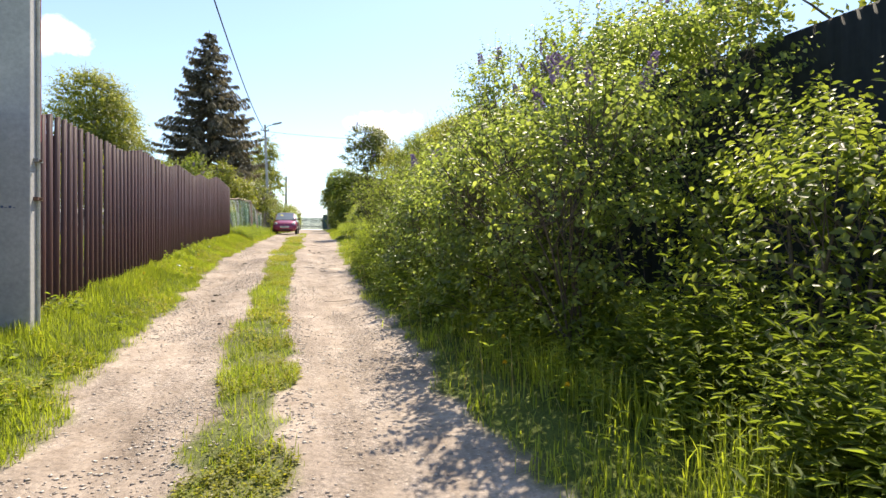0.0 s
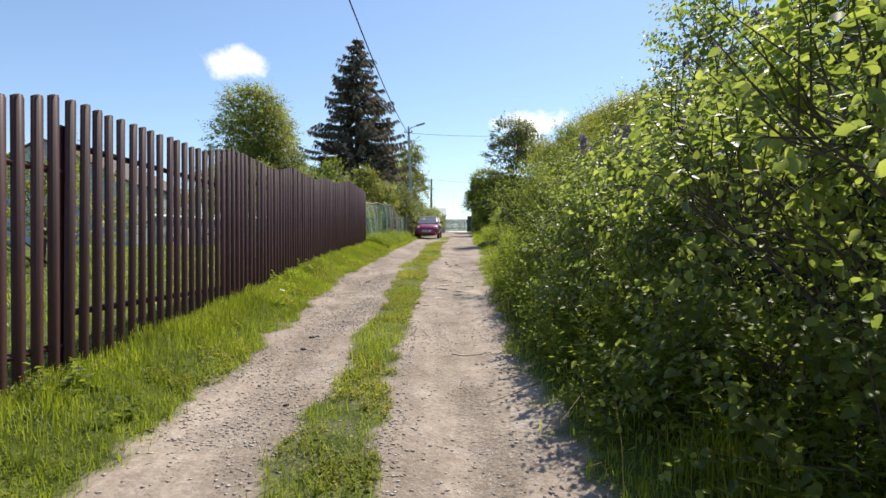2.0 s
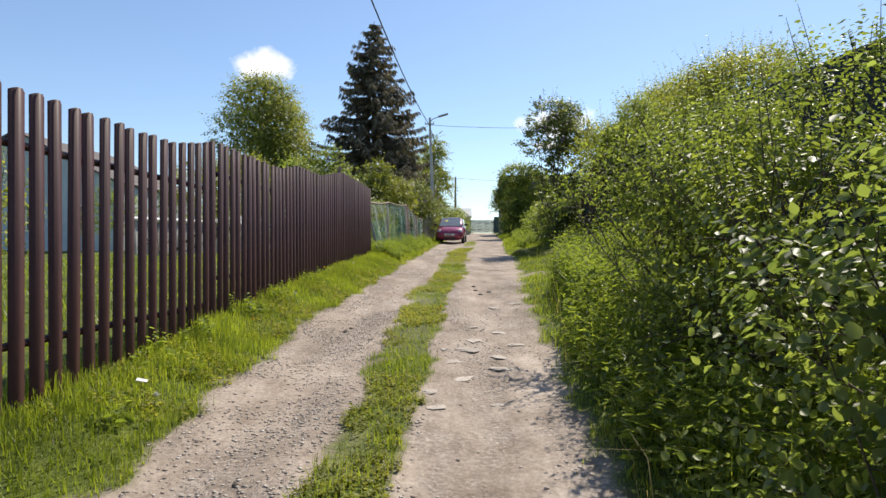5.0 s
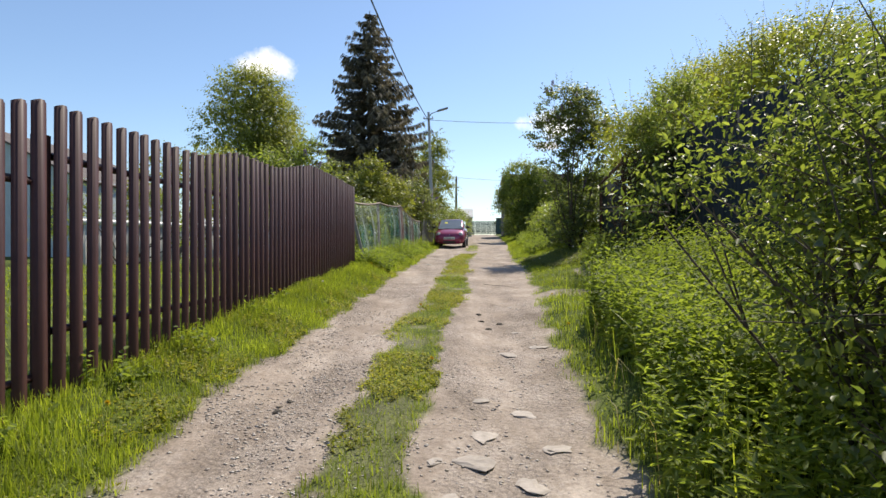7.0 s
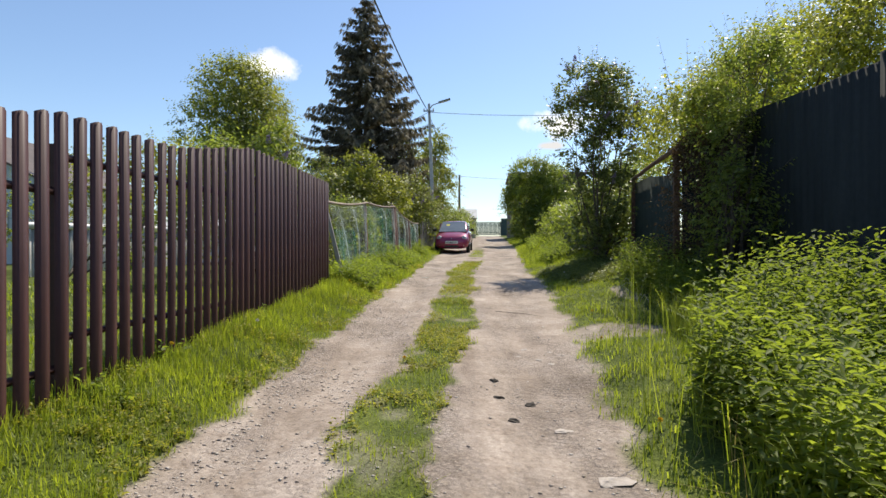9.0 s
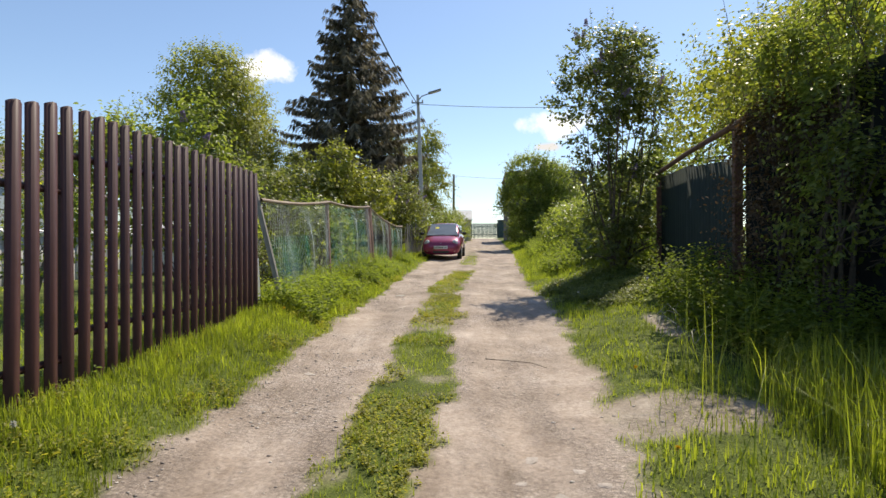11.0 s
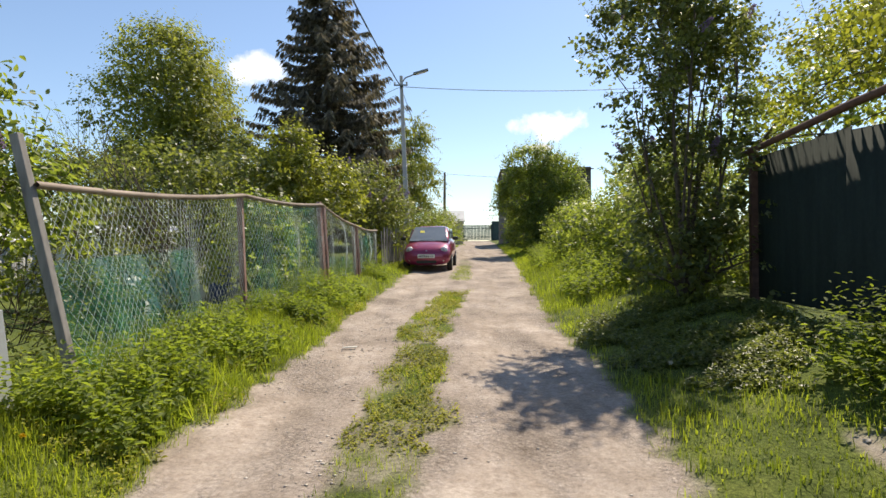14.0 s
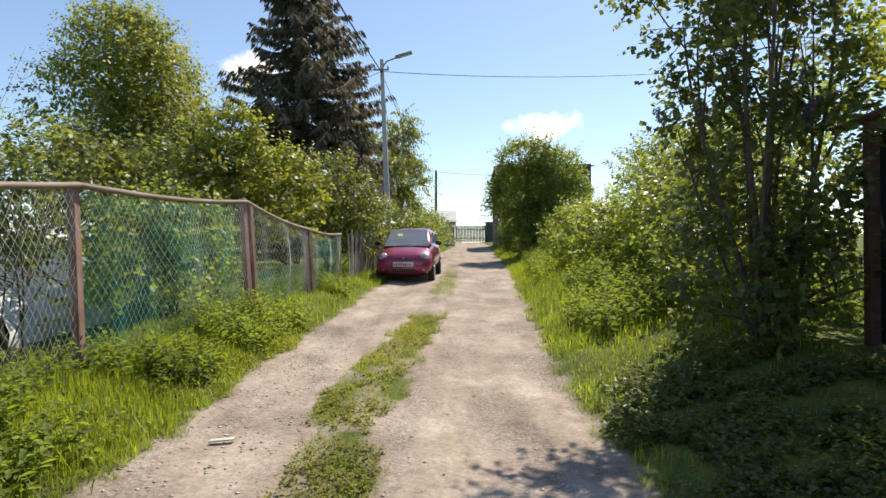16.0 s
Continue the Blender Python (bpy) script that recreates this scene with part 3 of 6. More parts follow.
def plant(name, foot, lobes, twigs, per, leaf, mat, label, category, stems=6, stem_r=0.03, twig=0.35, trunk=0.0, blossoms=0, bark=None, limbs=14,
          group="", fine=140, **more):
    """A shrub or tree: an Empty at its foot, stems or one trunk with limbs, twigs and a crown of leaves."""
    fx, fy = foot
    fz = float(lie(fx, fy))
    root = thing(name, 0, 0, 0, label, category, group)
    root.location = (fx, fy, fz)
    shift = Matrix.Translation((-fx, -fy, -fz))
    bark = bark or M_BARK
    if (fy > 24 or abs(fx) > 5.0) and not more.get("simple"):
        more.update(simple=True, width=more.get("width", 0.55) * 1.25)
    if fy > 28 and name != "birch":
        leaf, twigs = leaf * 1.3, int(twigs * 0.8)
    crown, p0, tw, tl = foliage("crown", lobes, twigs, per, leaf, twig=twig, **more)
    crown.transform(shift)
    part("crown", crown, mat, root)
    lob = np.asarray(lobes, float)
    lines, ends = [], []
    if trunk:
        top = lob[np.argmax(lob[:, 2] + lob[:, 5])]
        tip = np.array([top[0], top[1], top[2] + top[5] * 0.6])
        pts, rad = limb((fx, fy, fz - 0.1), tip, trunk, trunk * 0.15, 0.04, 10)
        rad[0] *= 1.35
        me = tubes("trunk", [(pts, rad)], 10)
        me.transform(shift)
        part("trunk", me, bark, root)
        for i in range(limbs):
            s = 0.25 + 0.65 * rng.random()
            a = pts[0] + (pts[-1] - pts[0]) * s
            a = pts[min(int(s * 9), 8)] * (1 - (s * 9) % 1) + pts[min(int(s * 9) + 1, 9)] * ((s * 9) % 1)
            c = lob[rng.integers(len(lob))]
            b = c[:3] + unit(rng.normal(size=3)) * c[3:] * 0.75
            lines.append(limb(a, b, trunk * 0.38 * (1.1 - s), 0.008, 0.15))
    else:
        for i in range(stems):
            c = lob[i % len(lob)]
            a = np.array([fx, fy, fz - 0.05]) + np.array([*(rng.normal(size=2) * 0.18 * min(1.0, c[3])), 0])
            b = c[:3] + unit(rng.normal(size=3) + np.array([0, 0, 0.8])) * c[3:] * 0.7
            lines.append(limb(a, b, stem_r * (0.7 + 0.5 * rng.random()), 0.006, 0.14, 7))
            for _ in range(2):
                m = lines[-1][0][3 + rng.integers(2)]
                e = c[:3] + unit(rng.normal(size=3)) * c[3:] * 0.85
                ends.append(limb(m, e, stem_r * 0.4, 0.004, 0.12))
    for i in np.union1d(rng.choice(len(p0), min(fine, len(p0)), replace=False), np.flatnonzero(tl > twig * 1.55)[:200]):
        ends.append((np.stack([p0[i] - tw[i] * tl[i] * 0.5, p0[i], p0[i] + tw[i] * tl[i] * 0.9]), np.array([0.005, 0.004, 0.0015])))
    me = tubes("limbwork", lines + ends, 5)
    me.transform(shift)
    tagged(part("limbwork", me, bark if trunk else M_TWIG, root), kind="stuff")
    for i in rng.choice(len(p0), blossoms, replace=False) if blossoms else ():
        if p0[i][2] < fz + 1.6:
            continue
        b = part("blossom", BLOSSOM, None, root)
        q = Vector(unit(tw[i] + np.array([0, 0, 0.5]))).to_track_quat("Z", "Y")
        b.matrix_basis = Matrix.LocRotScale(Vector(p0[i] + tw[i] * tl[i] * 0.55) - root.location, q, (1.05, 1.05, 0.9 + 0.4 * rng.random()))
    return root


# ---- left side: concrete pole and brown fence ----
def fence_x(y):
    return np.interp(y, (-8, 5.5, 10, 16, 22.3), (-2.65, -2.44, -2.22, -2.08, -1.93))


def fence_top(y):
    return np.interp(y, (-8, 0, 0.9, 3.2, 4.0, 6.1, 6.95, 9.3, 10.1, 12.15, 12.95, 15.0, 15.9, 17.2, 18.9, 20.0, 22.9),
                     (1.95, 2.25, 2.45, 2.47, 2.72, 2.76, 2.96, 2.97, 3.13, 3.14, 3.31, 3.32, 3.49, 3.51, 3.80, 3.81, 3.81))


pole = thing("utility_pole", -2.245, 5.76, float(lie(-2.245, 5.76)), "square grey concrete utility pole with bolted clamps beside the fence", "utility pole")
bm = bmesh.new()
box(bm, -0.135, 0.135, -0.085, 0.085, -0.2, 8.45, 0.012)
for v in bm.verts:
    s = 1 - 0.035 * max(0.0, v.co.z) / 2
    v.co.x, v.co.y = v.co.x * s, v.co.y * s
part("shaft", bm, M_CONCRETE, pole)
part("conduit", tubes("conduit", [([(0.146, 0.055, 0.05), (0.143, 0.055, 2), (0.136, 0.05, 6)], [0.016] * 3)], 8), M_LIGHTPAINT, pole, "pale worn conduit")
part("cable", tubes("cable", [([(0.142, 0.098, 1.7), (0.138, 0.094, 4), (0.128, 0.09, 7)], [0.010] * 3)], 6), M_REDPAINT, pole, "dark red cable")
for z in (1.18, 1.52):
    bm = box_mesh(0.10, 0.168, -0.02, 0.09, z - 0.016, z + 0.016, 0.003)
    clamp = part("clamp", bm, M_STEEL if z > 1.5 else M_RUST, pole)
    part("bolt", tubes("bolt", [([(0.13, 0.02, z), (0.185, 0.02, z)], [0.012, 0.012])], 6), M_RUST, clamp)
for i in range(5):
    part("stencil_mark", box_mesh(-0.115 + 0.03 * i, -0.097 + 0.03 * i, -0.0875, -0.083, 1.09, 1.096 + 0.012 * (i % 2)), M_BARREL, pole, "faded blue stencilled mark")


def picket_mesh():
    """A folded steel picket, 1 m long: ribbed face with turned-back edges and an arched top."""
    prof = ((-0.018, -0.056), (0.0, -0.050), (0.004, -0.030), (0.016, -0.020), (0.016, 0.020), (0.004, 0.030), (0.0, 0.050), (-0.018, 0.056))
    V, F = [], []
    top = [1.0, 1.004, 1.008, 1.010, 1.010, 1.008, 1.004, 1.0]
    for inner in (0, 1):
        for (x, y), t in zip(prof, top):
            V += [(x - 0.0015 * inner, y * (1 - 0.02 * inner), 0), (x - 0.0015 * inner, y * (1 - 0.02 * inner), t)]
    for o in (0, 16):
        F += [(o + 2 * i, o + 2 * i + 2, o + 2 * i + 3, o + 2 * i + 1) for i in range(7)]
    F += [(2 * i + 1, 2 * i + 3, 19 + 2 * i, 17 + 2 * i) for i in range(7)]
    return mesh_np("picket", V, F)


fence = thing("picket_fence", -2.2, 10.0, float(lie(-2.2, 10)), "dark brown painted steel picket fence with stepped scalloped top", "fence")
FENCE_AT = fence.location.copy()
PICKET = picket_mesh()
PICKET.materials.append(M_PICKET)
y = -6.0
while y < 22.4:
    x = float(fence_x(y))
    foot = float(lie(x, y)) + 0.03
    ob = part("picket", PICKET, None, fence)
    ob.location = (x - FENCE_AT.x, y - FENCE_AT.y, foot - FENCE_AT.z)
    ob.rotation_euler = (radians(random.uniform(-0.35, 0.35)), radians(random.uniform(-0.3, 0.3)), radians(random.uniform(-2, 2)))
    ob.scale = (1, 1, float(fence_top(y)) - 0.035 - foot + random.uniform(-0.008, 0.008))
    y += 0.163
posts = (-5.2, -2.1, 0.9, 4.0, 7.02, 10.02, 12.99, 15.86, 18.95, 22.25)
for i, y in enumerate(posts):
    x = float(fence_x(y)) - 0.075
    z0, z1 = float(lie(x, y)) - 0.1, float(fence_top(y)) - 0.22
    bm = box_mesh(x - 0.04, x + 0.04, y - 0.04, y + 0.04, z0, z1, 0.004)
    bmesh.ops.translate(bm, verts=bm.verts, vec=-FENCE_AT)
    part("post", bm, M_PICKETPOST, fence)
    if i + 1 < len(posts):
        y2 = posts[i + 1]
        for drop, low in ((0.36, False), (0.0, True)):
            za = (float(fence_top((y + y2) / 2)) - drop) if not low else float(lie(x, (y + y2) / 2)) + 0.33
            zb = za
            x2 = float(fence_x(y2)) - 0.075
            line = ([(x + 0.035, y + 0.04, za), (x2 + 0.035, y2 - 0.04, zb)], [0.026, 0.026])
            me = tubes("rail", [line], 4)
            me.transform(Matrix.Translation(-FENCE_AT))
            part("rail", me, M_PICKETPOST, fence)

# ---- left side: leaning wire-mesh fence ----
net = thing("wire_mesh_fence", -1.9, 26.5, float(lie(-1.9, 26.5)), "sagging chain-link fence with leaning posts and green netting", "fence")
NET_AT = np.array(net.location)
NET = [((-1.74, 23.0, 2.0), (-2.25, 23.05, 3.86), 3.50), ((-1.90, 26.5, 2.1), (-1.97, 26.5, 3.80), 3.77), ((-1.50, 29.45, 2.25), (-1.63, 29.5, 3.95), 3.90),
       ((-1.38, 32.2, 2.4), (-1.47, 32.25, 3.68), 3.64), ((-1.25, 34.6, 2.5), (-1.28, 34.6, 3.66), 3.62)]
SPANS = []
for i, (a, b, t) in enumerate(NET):
    a, b = np.array(a) - (0, 0, 0.15), np.array(b)
    half = 0.028 if i == 0 else 0.04
    me = box_mesh(-half, half, -0.035, 0.035, 0, float(np.linalg.norm(b - a)), 0.008)
    q = Vector(b - a).to_track_quat("Z", "Y")
    bmesh.ops.transform(me, matrix=Matrix.LocRotScale(Vector(a - NET_AT), q, None), verts=me.verts)
    part("post", me, (M_GREYWOOD, M_ROSEPOST, M_ROSEPOST, M_ROSEPOST, M_GREYWOOD)[i], net)
    if i in (2, 3):
        me = box_mesh(-0.03, 0.03, -0.03, 0.03, 0, float(np.linalg.norm(b - a)) * 0.97, 0.006)
        bmesh.ops.transform(me, matrix=Matrix.LocRotScale(Vector(a - NET_AT + np.array((0.05, 0.13, 0))), q, None), verts=me.verts)
        part("post", me, M_ROSEPOST, net)
    if i + 1 < len(NET):
        a2, b2, t2 = (np.array(NET[i + 1][0]), np.array(NET[i + 1][1]), NET[i + 1][2])
        f1, f2 = (t - a[2]) / (b[2] - a[2]), (t2 - a2[2]) / (b2[2] - a2[2])
        p, p2 = a + (b - a) * f1, a2 + (b2 - a2) * f2
        k = np.linspace(0, 1, 9)[:, None]
        sag = np.array((0, 0, -1)) * (np.sin(k * np.pi) * 0.05) + np.array((0.06, 0, 0))
        rail = p + (p2 - p) * k + sag
        me = tubes("rail", [(rail - NET_AT, np.full(9, 0.028))], 4)
        part("rail", me, M_OLDWOOD, net, "bleached wooden top rail")
        SPANS.append((a + (0, 0, 0.2), a2, rail))


def span_point(span, u, v):
    """A place on one span of wire: u along, v up."""
    a, a2, rail = span
    top = np.stack([np.interp(u, np.linspace(0, 1, 9), rail[:, i]) for i in range(3)], -1)
    low = a + (a2 - a) * u[..., None]
    low = np.stack([low[..., 0], low[..., 1], lie(low[..., 0], low[..., 1]) + 0.06], -1)
    bulge = np.sin(v * np.pi) * np.sin(u * np.pi) * 0.07 * (1 + np.sin(u * 17))
    return low + (top - low) * v[..., None] + np.stack([bulge, 0 * bulge, 0 * bulge], -1)


for j, span in enumerate(SPANS):
    length, high = np.linalg.norm(span[1] - span[0]), 1.55
    lines = []
    for sgn in (1, -1):
        for u0 in np.arange(-high / length, 1 + high / length, 0.078 / length):
            v = np.linspace(0, 1, 9)
            u = u0 + sgn * v * high / length * 0.62
            ok = (u >= 0) & (u <= 1)
            if ok.sum() > 1:
                lines.append((span_point(span, u[ok], v[ok]) - NET_AT, np.full(ok.sum(), 0.0017)))
    part("wire_mesh", tubes("wire_mesh", lines, 3), M_WIRE, net)
    U, V = np.meshgrid(np.linspace(0, (0.66, 1, 1, 1)[j], 24), np.linspace(0.0, (0.62, 0.97, 0.4, 0.9)[j], 10))
    P = span_point(span, U.ravel(), V.ravel()) + np.array([-0.10, 0, 0]) + np.stack([0.03 * np.sin(U.ravel() * 40 + V.ravel() * 5), 0 * U.ravel(), 0 * U.ravel()], 1)
    q = (np.arange(9)[:, None] * 24 + np.arange(23)[None]).ravel()
    part("netting", mesh_np("netting", P - NET_AT, np.stack([q, q + 1, q + 25, q + 24], 1), True), M_NETTING, net, "green plastic garden netting")

# leaning sheet at the end of the brown fence
sheet = thing("metal_sheet", -2.0, 22.6, float(lie(-2.0, 22.6)), "narrow grey metal sheet leaning against the last picket", "sheet")
bm = box_mesh(-0.02, 0.02, -0.10, 0.10, -0.02, 0.66, 0.004)
bmesh.ops.rotate(bm, verts=bm.verts, cent=(0, 0, 0), matrix=Matrix.Rotation(radians(9), 3, "X"))
part("panel", bm, M_GREYROOF, sheet)

# board fence by the car
boards = thing("board_fence", -1.15, 35.0, float(lie(-1.15, 35)), "low fence of grey weathered vertical boards", "fence")
for i in range(26):
    yy = 0.3 + 0.155 * i
    h = 1.05 + 0.12 * math.sin(i * 1.7) + 0.004 * i
    bm = box_mesh(-0.012, 0.012, -0.062, 0.062, -0.05, h, 0.004)
    b = part("board", bm, M_GREYWOOD, boards)
    b.location = (0.012 * i, yy, float(lie(-1.15 + 0.012 * i, 35 + yy)) - boards.location.z)
    b.rotation_euler = (radians(random.uniform(-2, 2)), radians(random.uniform(-3, 3)), 0)


# ---- right side: dark fence and gate ----
def sheet_panel(length, high0, high1, pitch=0.1, depth=0.018):
    """Profiled sheet along +y with a straight sloping top; thin solid."""
    ys, xs = [], []
    for i in range(int(length / pitch) + 1):
        for a, d in ((0, 0), (0.35, 0), (0.5, depth), (0.85, depth)):
            yy = (i + a) * pitch
            if yy <= length:
                ys.append(yy)
                xs.append(d)
    ys, xs = np.array(ys), np.array(xs)
    top = high0 + (high1 - high0) * ys / length
    nn = len(ys)
    V = np.concatenate([np.stack([xs + o, ys, z], 1) for o in (0, 0.003) for z in (0 * ys, top)])
    i = np.arange(nn - 1)
    F = np.concatenate([np.stack([i, i + 1, i + nn + 1, i + nn], 1), np.stack([i, i + 1, i + nn + 1, i + nn], 1)[:, ::-1] + 2 * nn,
                        np.stack([i + nn, i + nn + 1, i + 3 * nn + 1, i + 3 * nn], 1)])
    return mesh_np("sheet", V, F)


dark = thing("sheet_metal_fence", 4.75, 0.0, 0.0, "tall dark green-black profiled sheet fence behind the shrubs", "fence")
for y0, y1, za, zb in ((-6.0, 0.0, 3.2, 3.4), (0.0, 6.0, 3.4, 3.7), (6.0, 12.0, 3.8, 4.2), (12.0, 18.05, 4.25, 4.62), (18.1, 21.85, 4.52, 4.69)):
    g0 = float(lie(4.75, y0)) - 0.1
    p = part("panel", sheet_panel(y1 - y0 + 0.2, za - g0, zb - g0, 0.14, 0.004), M_DARKSHEET, dark)
    p.location = (0, y0, g0)
    part("post", box_mesh(0.03, 0.10, y0 - 0.03, y0 + 0.03, g0, za - 0.2, 0.005), M_RUST, dark)

# short return of sheet added to block bright sky at the fence-gate corner
corner_z = float(lie(4.5, 22)) - 0.1
corner_panel = part("panel", sheet_panel(0.60, 4.45 - corner_z, 4.25 - corner_z, 0.14, 0.004), M_DARKSHEET, dark)
corner_panel.matrix_basis = pose(0.02, 21.90, corner_z, 0, 0, 72)
GATE_LONG = 4.55
gate = thing("metal_gate", 4.16, 22.12, float(lie(4.3, 23.5)), "closed dark green sheet-metal gate in a rusty pipe frame", "gate", turn=-8.1)
gz = 2.38 - gate.location.z
for i in (0, 1):
    leaf = part("leaf", sheet_panel(GATE_LONG / 2 + 0.06, (1.52, 1.76)[i], (1.76, 1.84)[i], 0.16, 0.002), M_GREENGATE, gate)
    leaf.location = (0.03 * i, 0.05 + i * GATE_LONG / 2, gz + 0.03 * i)
    for z in (0.12, 0.85, 1.42):
        part("rail", box_mesh(0.024, 0.054, 0.02, GATE_LONG / 2 - 0.12, z, z + 0.05, 0.004), M_GREENGATE, leaf)
for yy in (0.0, GATE_LONG + 0.02):
    part("post", box_mesh(-0.05, 0.05, yy - 0.05, yy + 0.05, -0.4, 4.30 - gate.location.z, 0.008), M_RUST, gate)
part("beam", tubes("beam", [([(-0.02, -0.5, 4.31 - gate.location.z), (-0.02, 2.3, 4.355 - gate.location.z), (-0.02, GATE_LONG + 0.55, 4.34 - gate.location.z)], [0.042, 0.042, 0.042])], 8), M_RUST, gate, "rusty pipe beam over the gate")

# ---- street lamp pole, second pole, wires ----
lamp = thing("street_lamp", -1.05, 43.8, float(lie(-1.05, 43.8)), "concrete street lamp pole with a flat lamp head on an arm", "street lamp")
LZ = lamp.location.z
bm = box_mesh(-0.12, 0.12, -0.1, 0.1, -0.2, 10.75 - LZ, 0.012)
for v in bm.verts:
    s = 1 - 0.45 * max(0.0, v.co.z) / 8
    v.co.x, v.co.y = v.co.x * s - 0.035 * v.co.z, v.co.y * s
part("shaft", bm, M_CONCRETE, lamp)
TOP = Vector((-0.28, 0, 10.6 - LZ))
part("arm", tubes("arm", [([TOP + Vector((0, 0, -0.2)), TOP + Vector((0.20, -0.05, 0.05)), TOP + Vector((0.60, -0.15, 0.17))], [0.03, 0.028, 0.026])], 6), M_STEEL, lamp)
bm = box_mesh(-0.34, 0.34, -0.11, 0.11, -0.04, 0.05, 0.03)
bmesh.ops.rotate(bm, verts=bm.verts, cent=(0, 0, 0), matrix=Matrix.Rotation(radians(-16), 3, "Y"))
bmesh.ops.translate(bm, verts=bm.verts, vec=TOP + Vector((0.88, -0.2, 0.25)))
head = part("lamp_head", bm, M_STEEL, lamp)
bm = box_mesh(-0.24, 0.24, -0.08, 0.08, -0.055, -0.042, 0.004)
bmesh.ops.rotate(bm, verts=bm.verts, cent=(0, 0, 0), matrix=Matrix.Rotation(radians(-16), 3, "Y"))
bmesh.ops.translate(bm, verts=bm.verts, vec=TOP + Vector((0.88, -0.2, 0.25)))
part("lens", bm, M_GLASSLAMP, head)
part("crossarm", box_mesh(TOP.x - 0.3, TOP.x + 0.3, -0.14, -0.09, TOP.z - 0.32, TOP.z - 0.26, 0.005), M_STEEL, lamp)
for dx in (-0.26, 0.0, 0.26):
    part("insulator", tubes("insulator", [([(TOP.x + dx, -0.115, TOP.z - 0.26), (TOP.x + dx, -0.115, TOP.z - 0.18), (TOP.x + dx, -0.115, TOP.z - 0.14)], [0.03, 0.045, 0.02])], 8), M_PORCELAIN, lamp)

pole_b = thing("wooden_pole", 0.3, 72.0, float(lie(0.3, 72)), "dark wooden utility pole at the end of the lane", "utility pole")
part("shaft", tubes("shaft", [([(0, 0, -0.2), (0, 0, 3), (0.02, 0, 10.5 - pole_b.location.z)], [0.15, 0.13, 0.10])], 10), M_BARK, pole_b)
part("insulator", tubes("insulator", [([(0.09, 0, 10.2 - pole_b.location.z), (0.3, 0, 10.2 - pole_b.location.z), (0.3, 0, 10.4 - pole_b.location.z)], [0.02, 0.02, 0.04])], 6), M_PORCELAIN, pole_b)


def wire(a, b, sag, r=0.012, label="thin black overhead wire"):
    t = np.linspace(0, 1, 24)[:, None]
    pts = np.array(a) + (np.array(b) - np.array(a)) * t - np.array([0, 0, 1]) * (4 * sag * t * (1 - t))
    tagged(part("overhead_wire", tubes("overhead_wire", [(pts, np.full(24, r))], 5), M_CABLE), label, "wire", "overhead wires")


LT = (lamp.location.x + TOP.x, 43.7, 10.25)
far_pole = copy_thing(pole, pose(-1.7, -25.0, float(lie(-1.7, -25.0))))
POLE_TOP = (-2.20, 5.76, 9.08)
wire((-1.55, -25.0, float(lie(-1.7, -25)) + 8.3), POLE_TOP, 0.6, 0.022, "thick twisted overhead cable between the poles")
wire(POLE_TOP, LT, 0.84, 0.022, "thick twisted overhead cable between the poles")
wire(LT, (12.0, 44.5, 10.5), 0.25, 0.014)
wire(LT, (0.3, 72.0, 10.3), 0.9, 0.012)
wire((0.6, 72.0, 10.35), (14.0, 73.0, 10.2), 0.25, 0.014)
wire(LT, (-9.0, 40.0, 7.0), 0.4, 0.010)
wire(LT, (-0.9, 46.5, 6.0), 0.3, 0.010)


# ---- the car ----
def loft(stations, power=3.0, around=28):
    """Rounded sections along y: (y, half width, low, high)."""
    a = np.linspace(0, 2 * np.pi, around, endpoint=False)
    ca, sa = np.cos(a), np.sin(a)
    ux, uz = np.sign(ca) * np.abs(ca) ** (2 / power), np.sign(sa) * np.abs(sa) ** (2 / power)
    V = [np.stack([ux * hw, np.full(around, y), (lo + hi) / 2 + uz * (hi - lo) / 2], 1) for y, hw, lo, hi in stations]
    F = []
    n = around
    for i in range(len(stations) - 1):
        for j in range(n):
            F.append((i * n + j, i * n + (j + 1) % n, (i + 1) * n + (j + 1) % n, (i + 1) * n + j))
    bm = bmesh.new()
    vs = [bm.verts.new(p) for p in np.concatenate(V)]
    for f in F:
        bm.faces.new([vs[i] for i in f])
    bm.faces.new(vs[:n])
    bm.faces.new(vs[-n:])
    for f in bm.faces:
        f.smooth = True
    return bm


def slab(corners, thick=0.012):
    """A thin solid panel through four corners."""
    bm = bmesh.new()
    a = [Vector(c) for c in corners]
    nor = (a[1] - a[0]).cross(a[3] - a[0]).normalized() * thick
    lo, hi = [bm.verts.new(p) for p in a], [bm.verts.new(p + nor) for p in a]
    bm.faces.new(lo[::-1])
    bm.faces.new(hi)
    for i in range(4):
        bm.faces.new((lo[i], lo[(i + 1) % 4], hi[(i + 1) % 4], hi[i]))
    return bm


car = thing("car", 0.07, 36.15, float(lie(0.3, 37.6)) - 0.07, "small wine-red hatchback parked on the verge facing down the lane", "car", turn=-3.5)
car.rotation_euler[0] = math.atan2(float(lie(0.3, 39.0) - lie(0.3, 36.7)), 2.3)
part("body", loft(((0.0, 0.50, 0.34, 0.56), (0.05, 0.64, 0.24, 0.66), (0.18, 0.70, 0.20, 0.76), (0.45, 0.735, 0.19, 0.86), (0.9, 0.745, 0.19, 0.96), (2.0, 0.745, 0.19, 1.0),
                    (2.9, 0.745, 0.19, 1.02), (3.3, 0.71, 0.22, 0.98), (3.46, 0.64, 0.28, 0.86), (3.5, 0.5, 0.36, 0.7)), 3.6), M_CARPAINT, car)
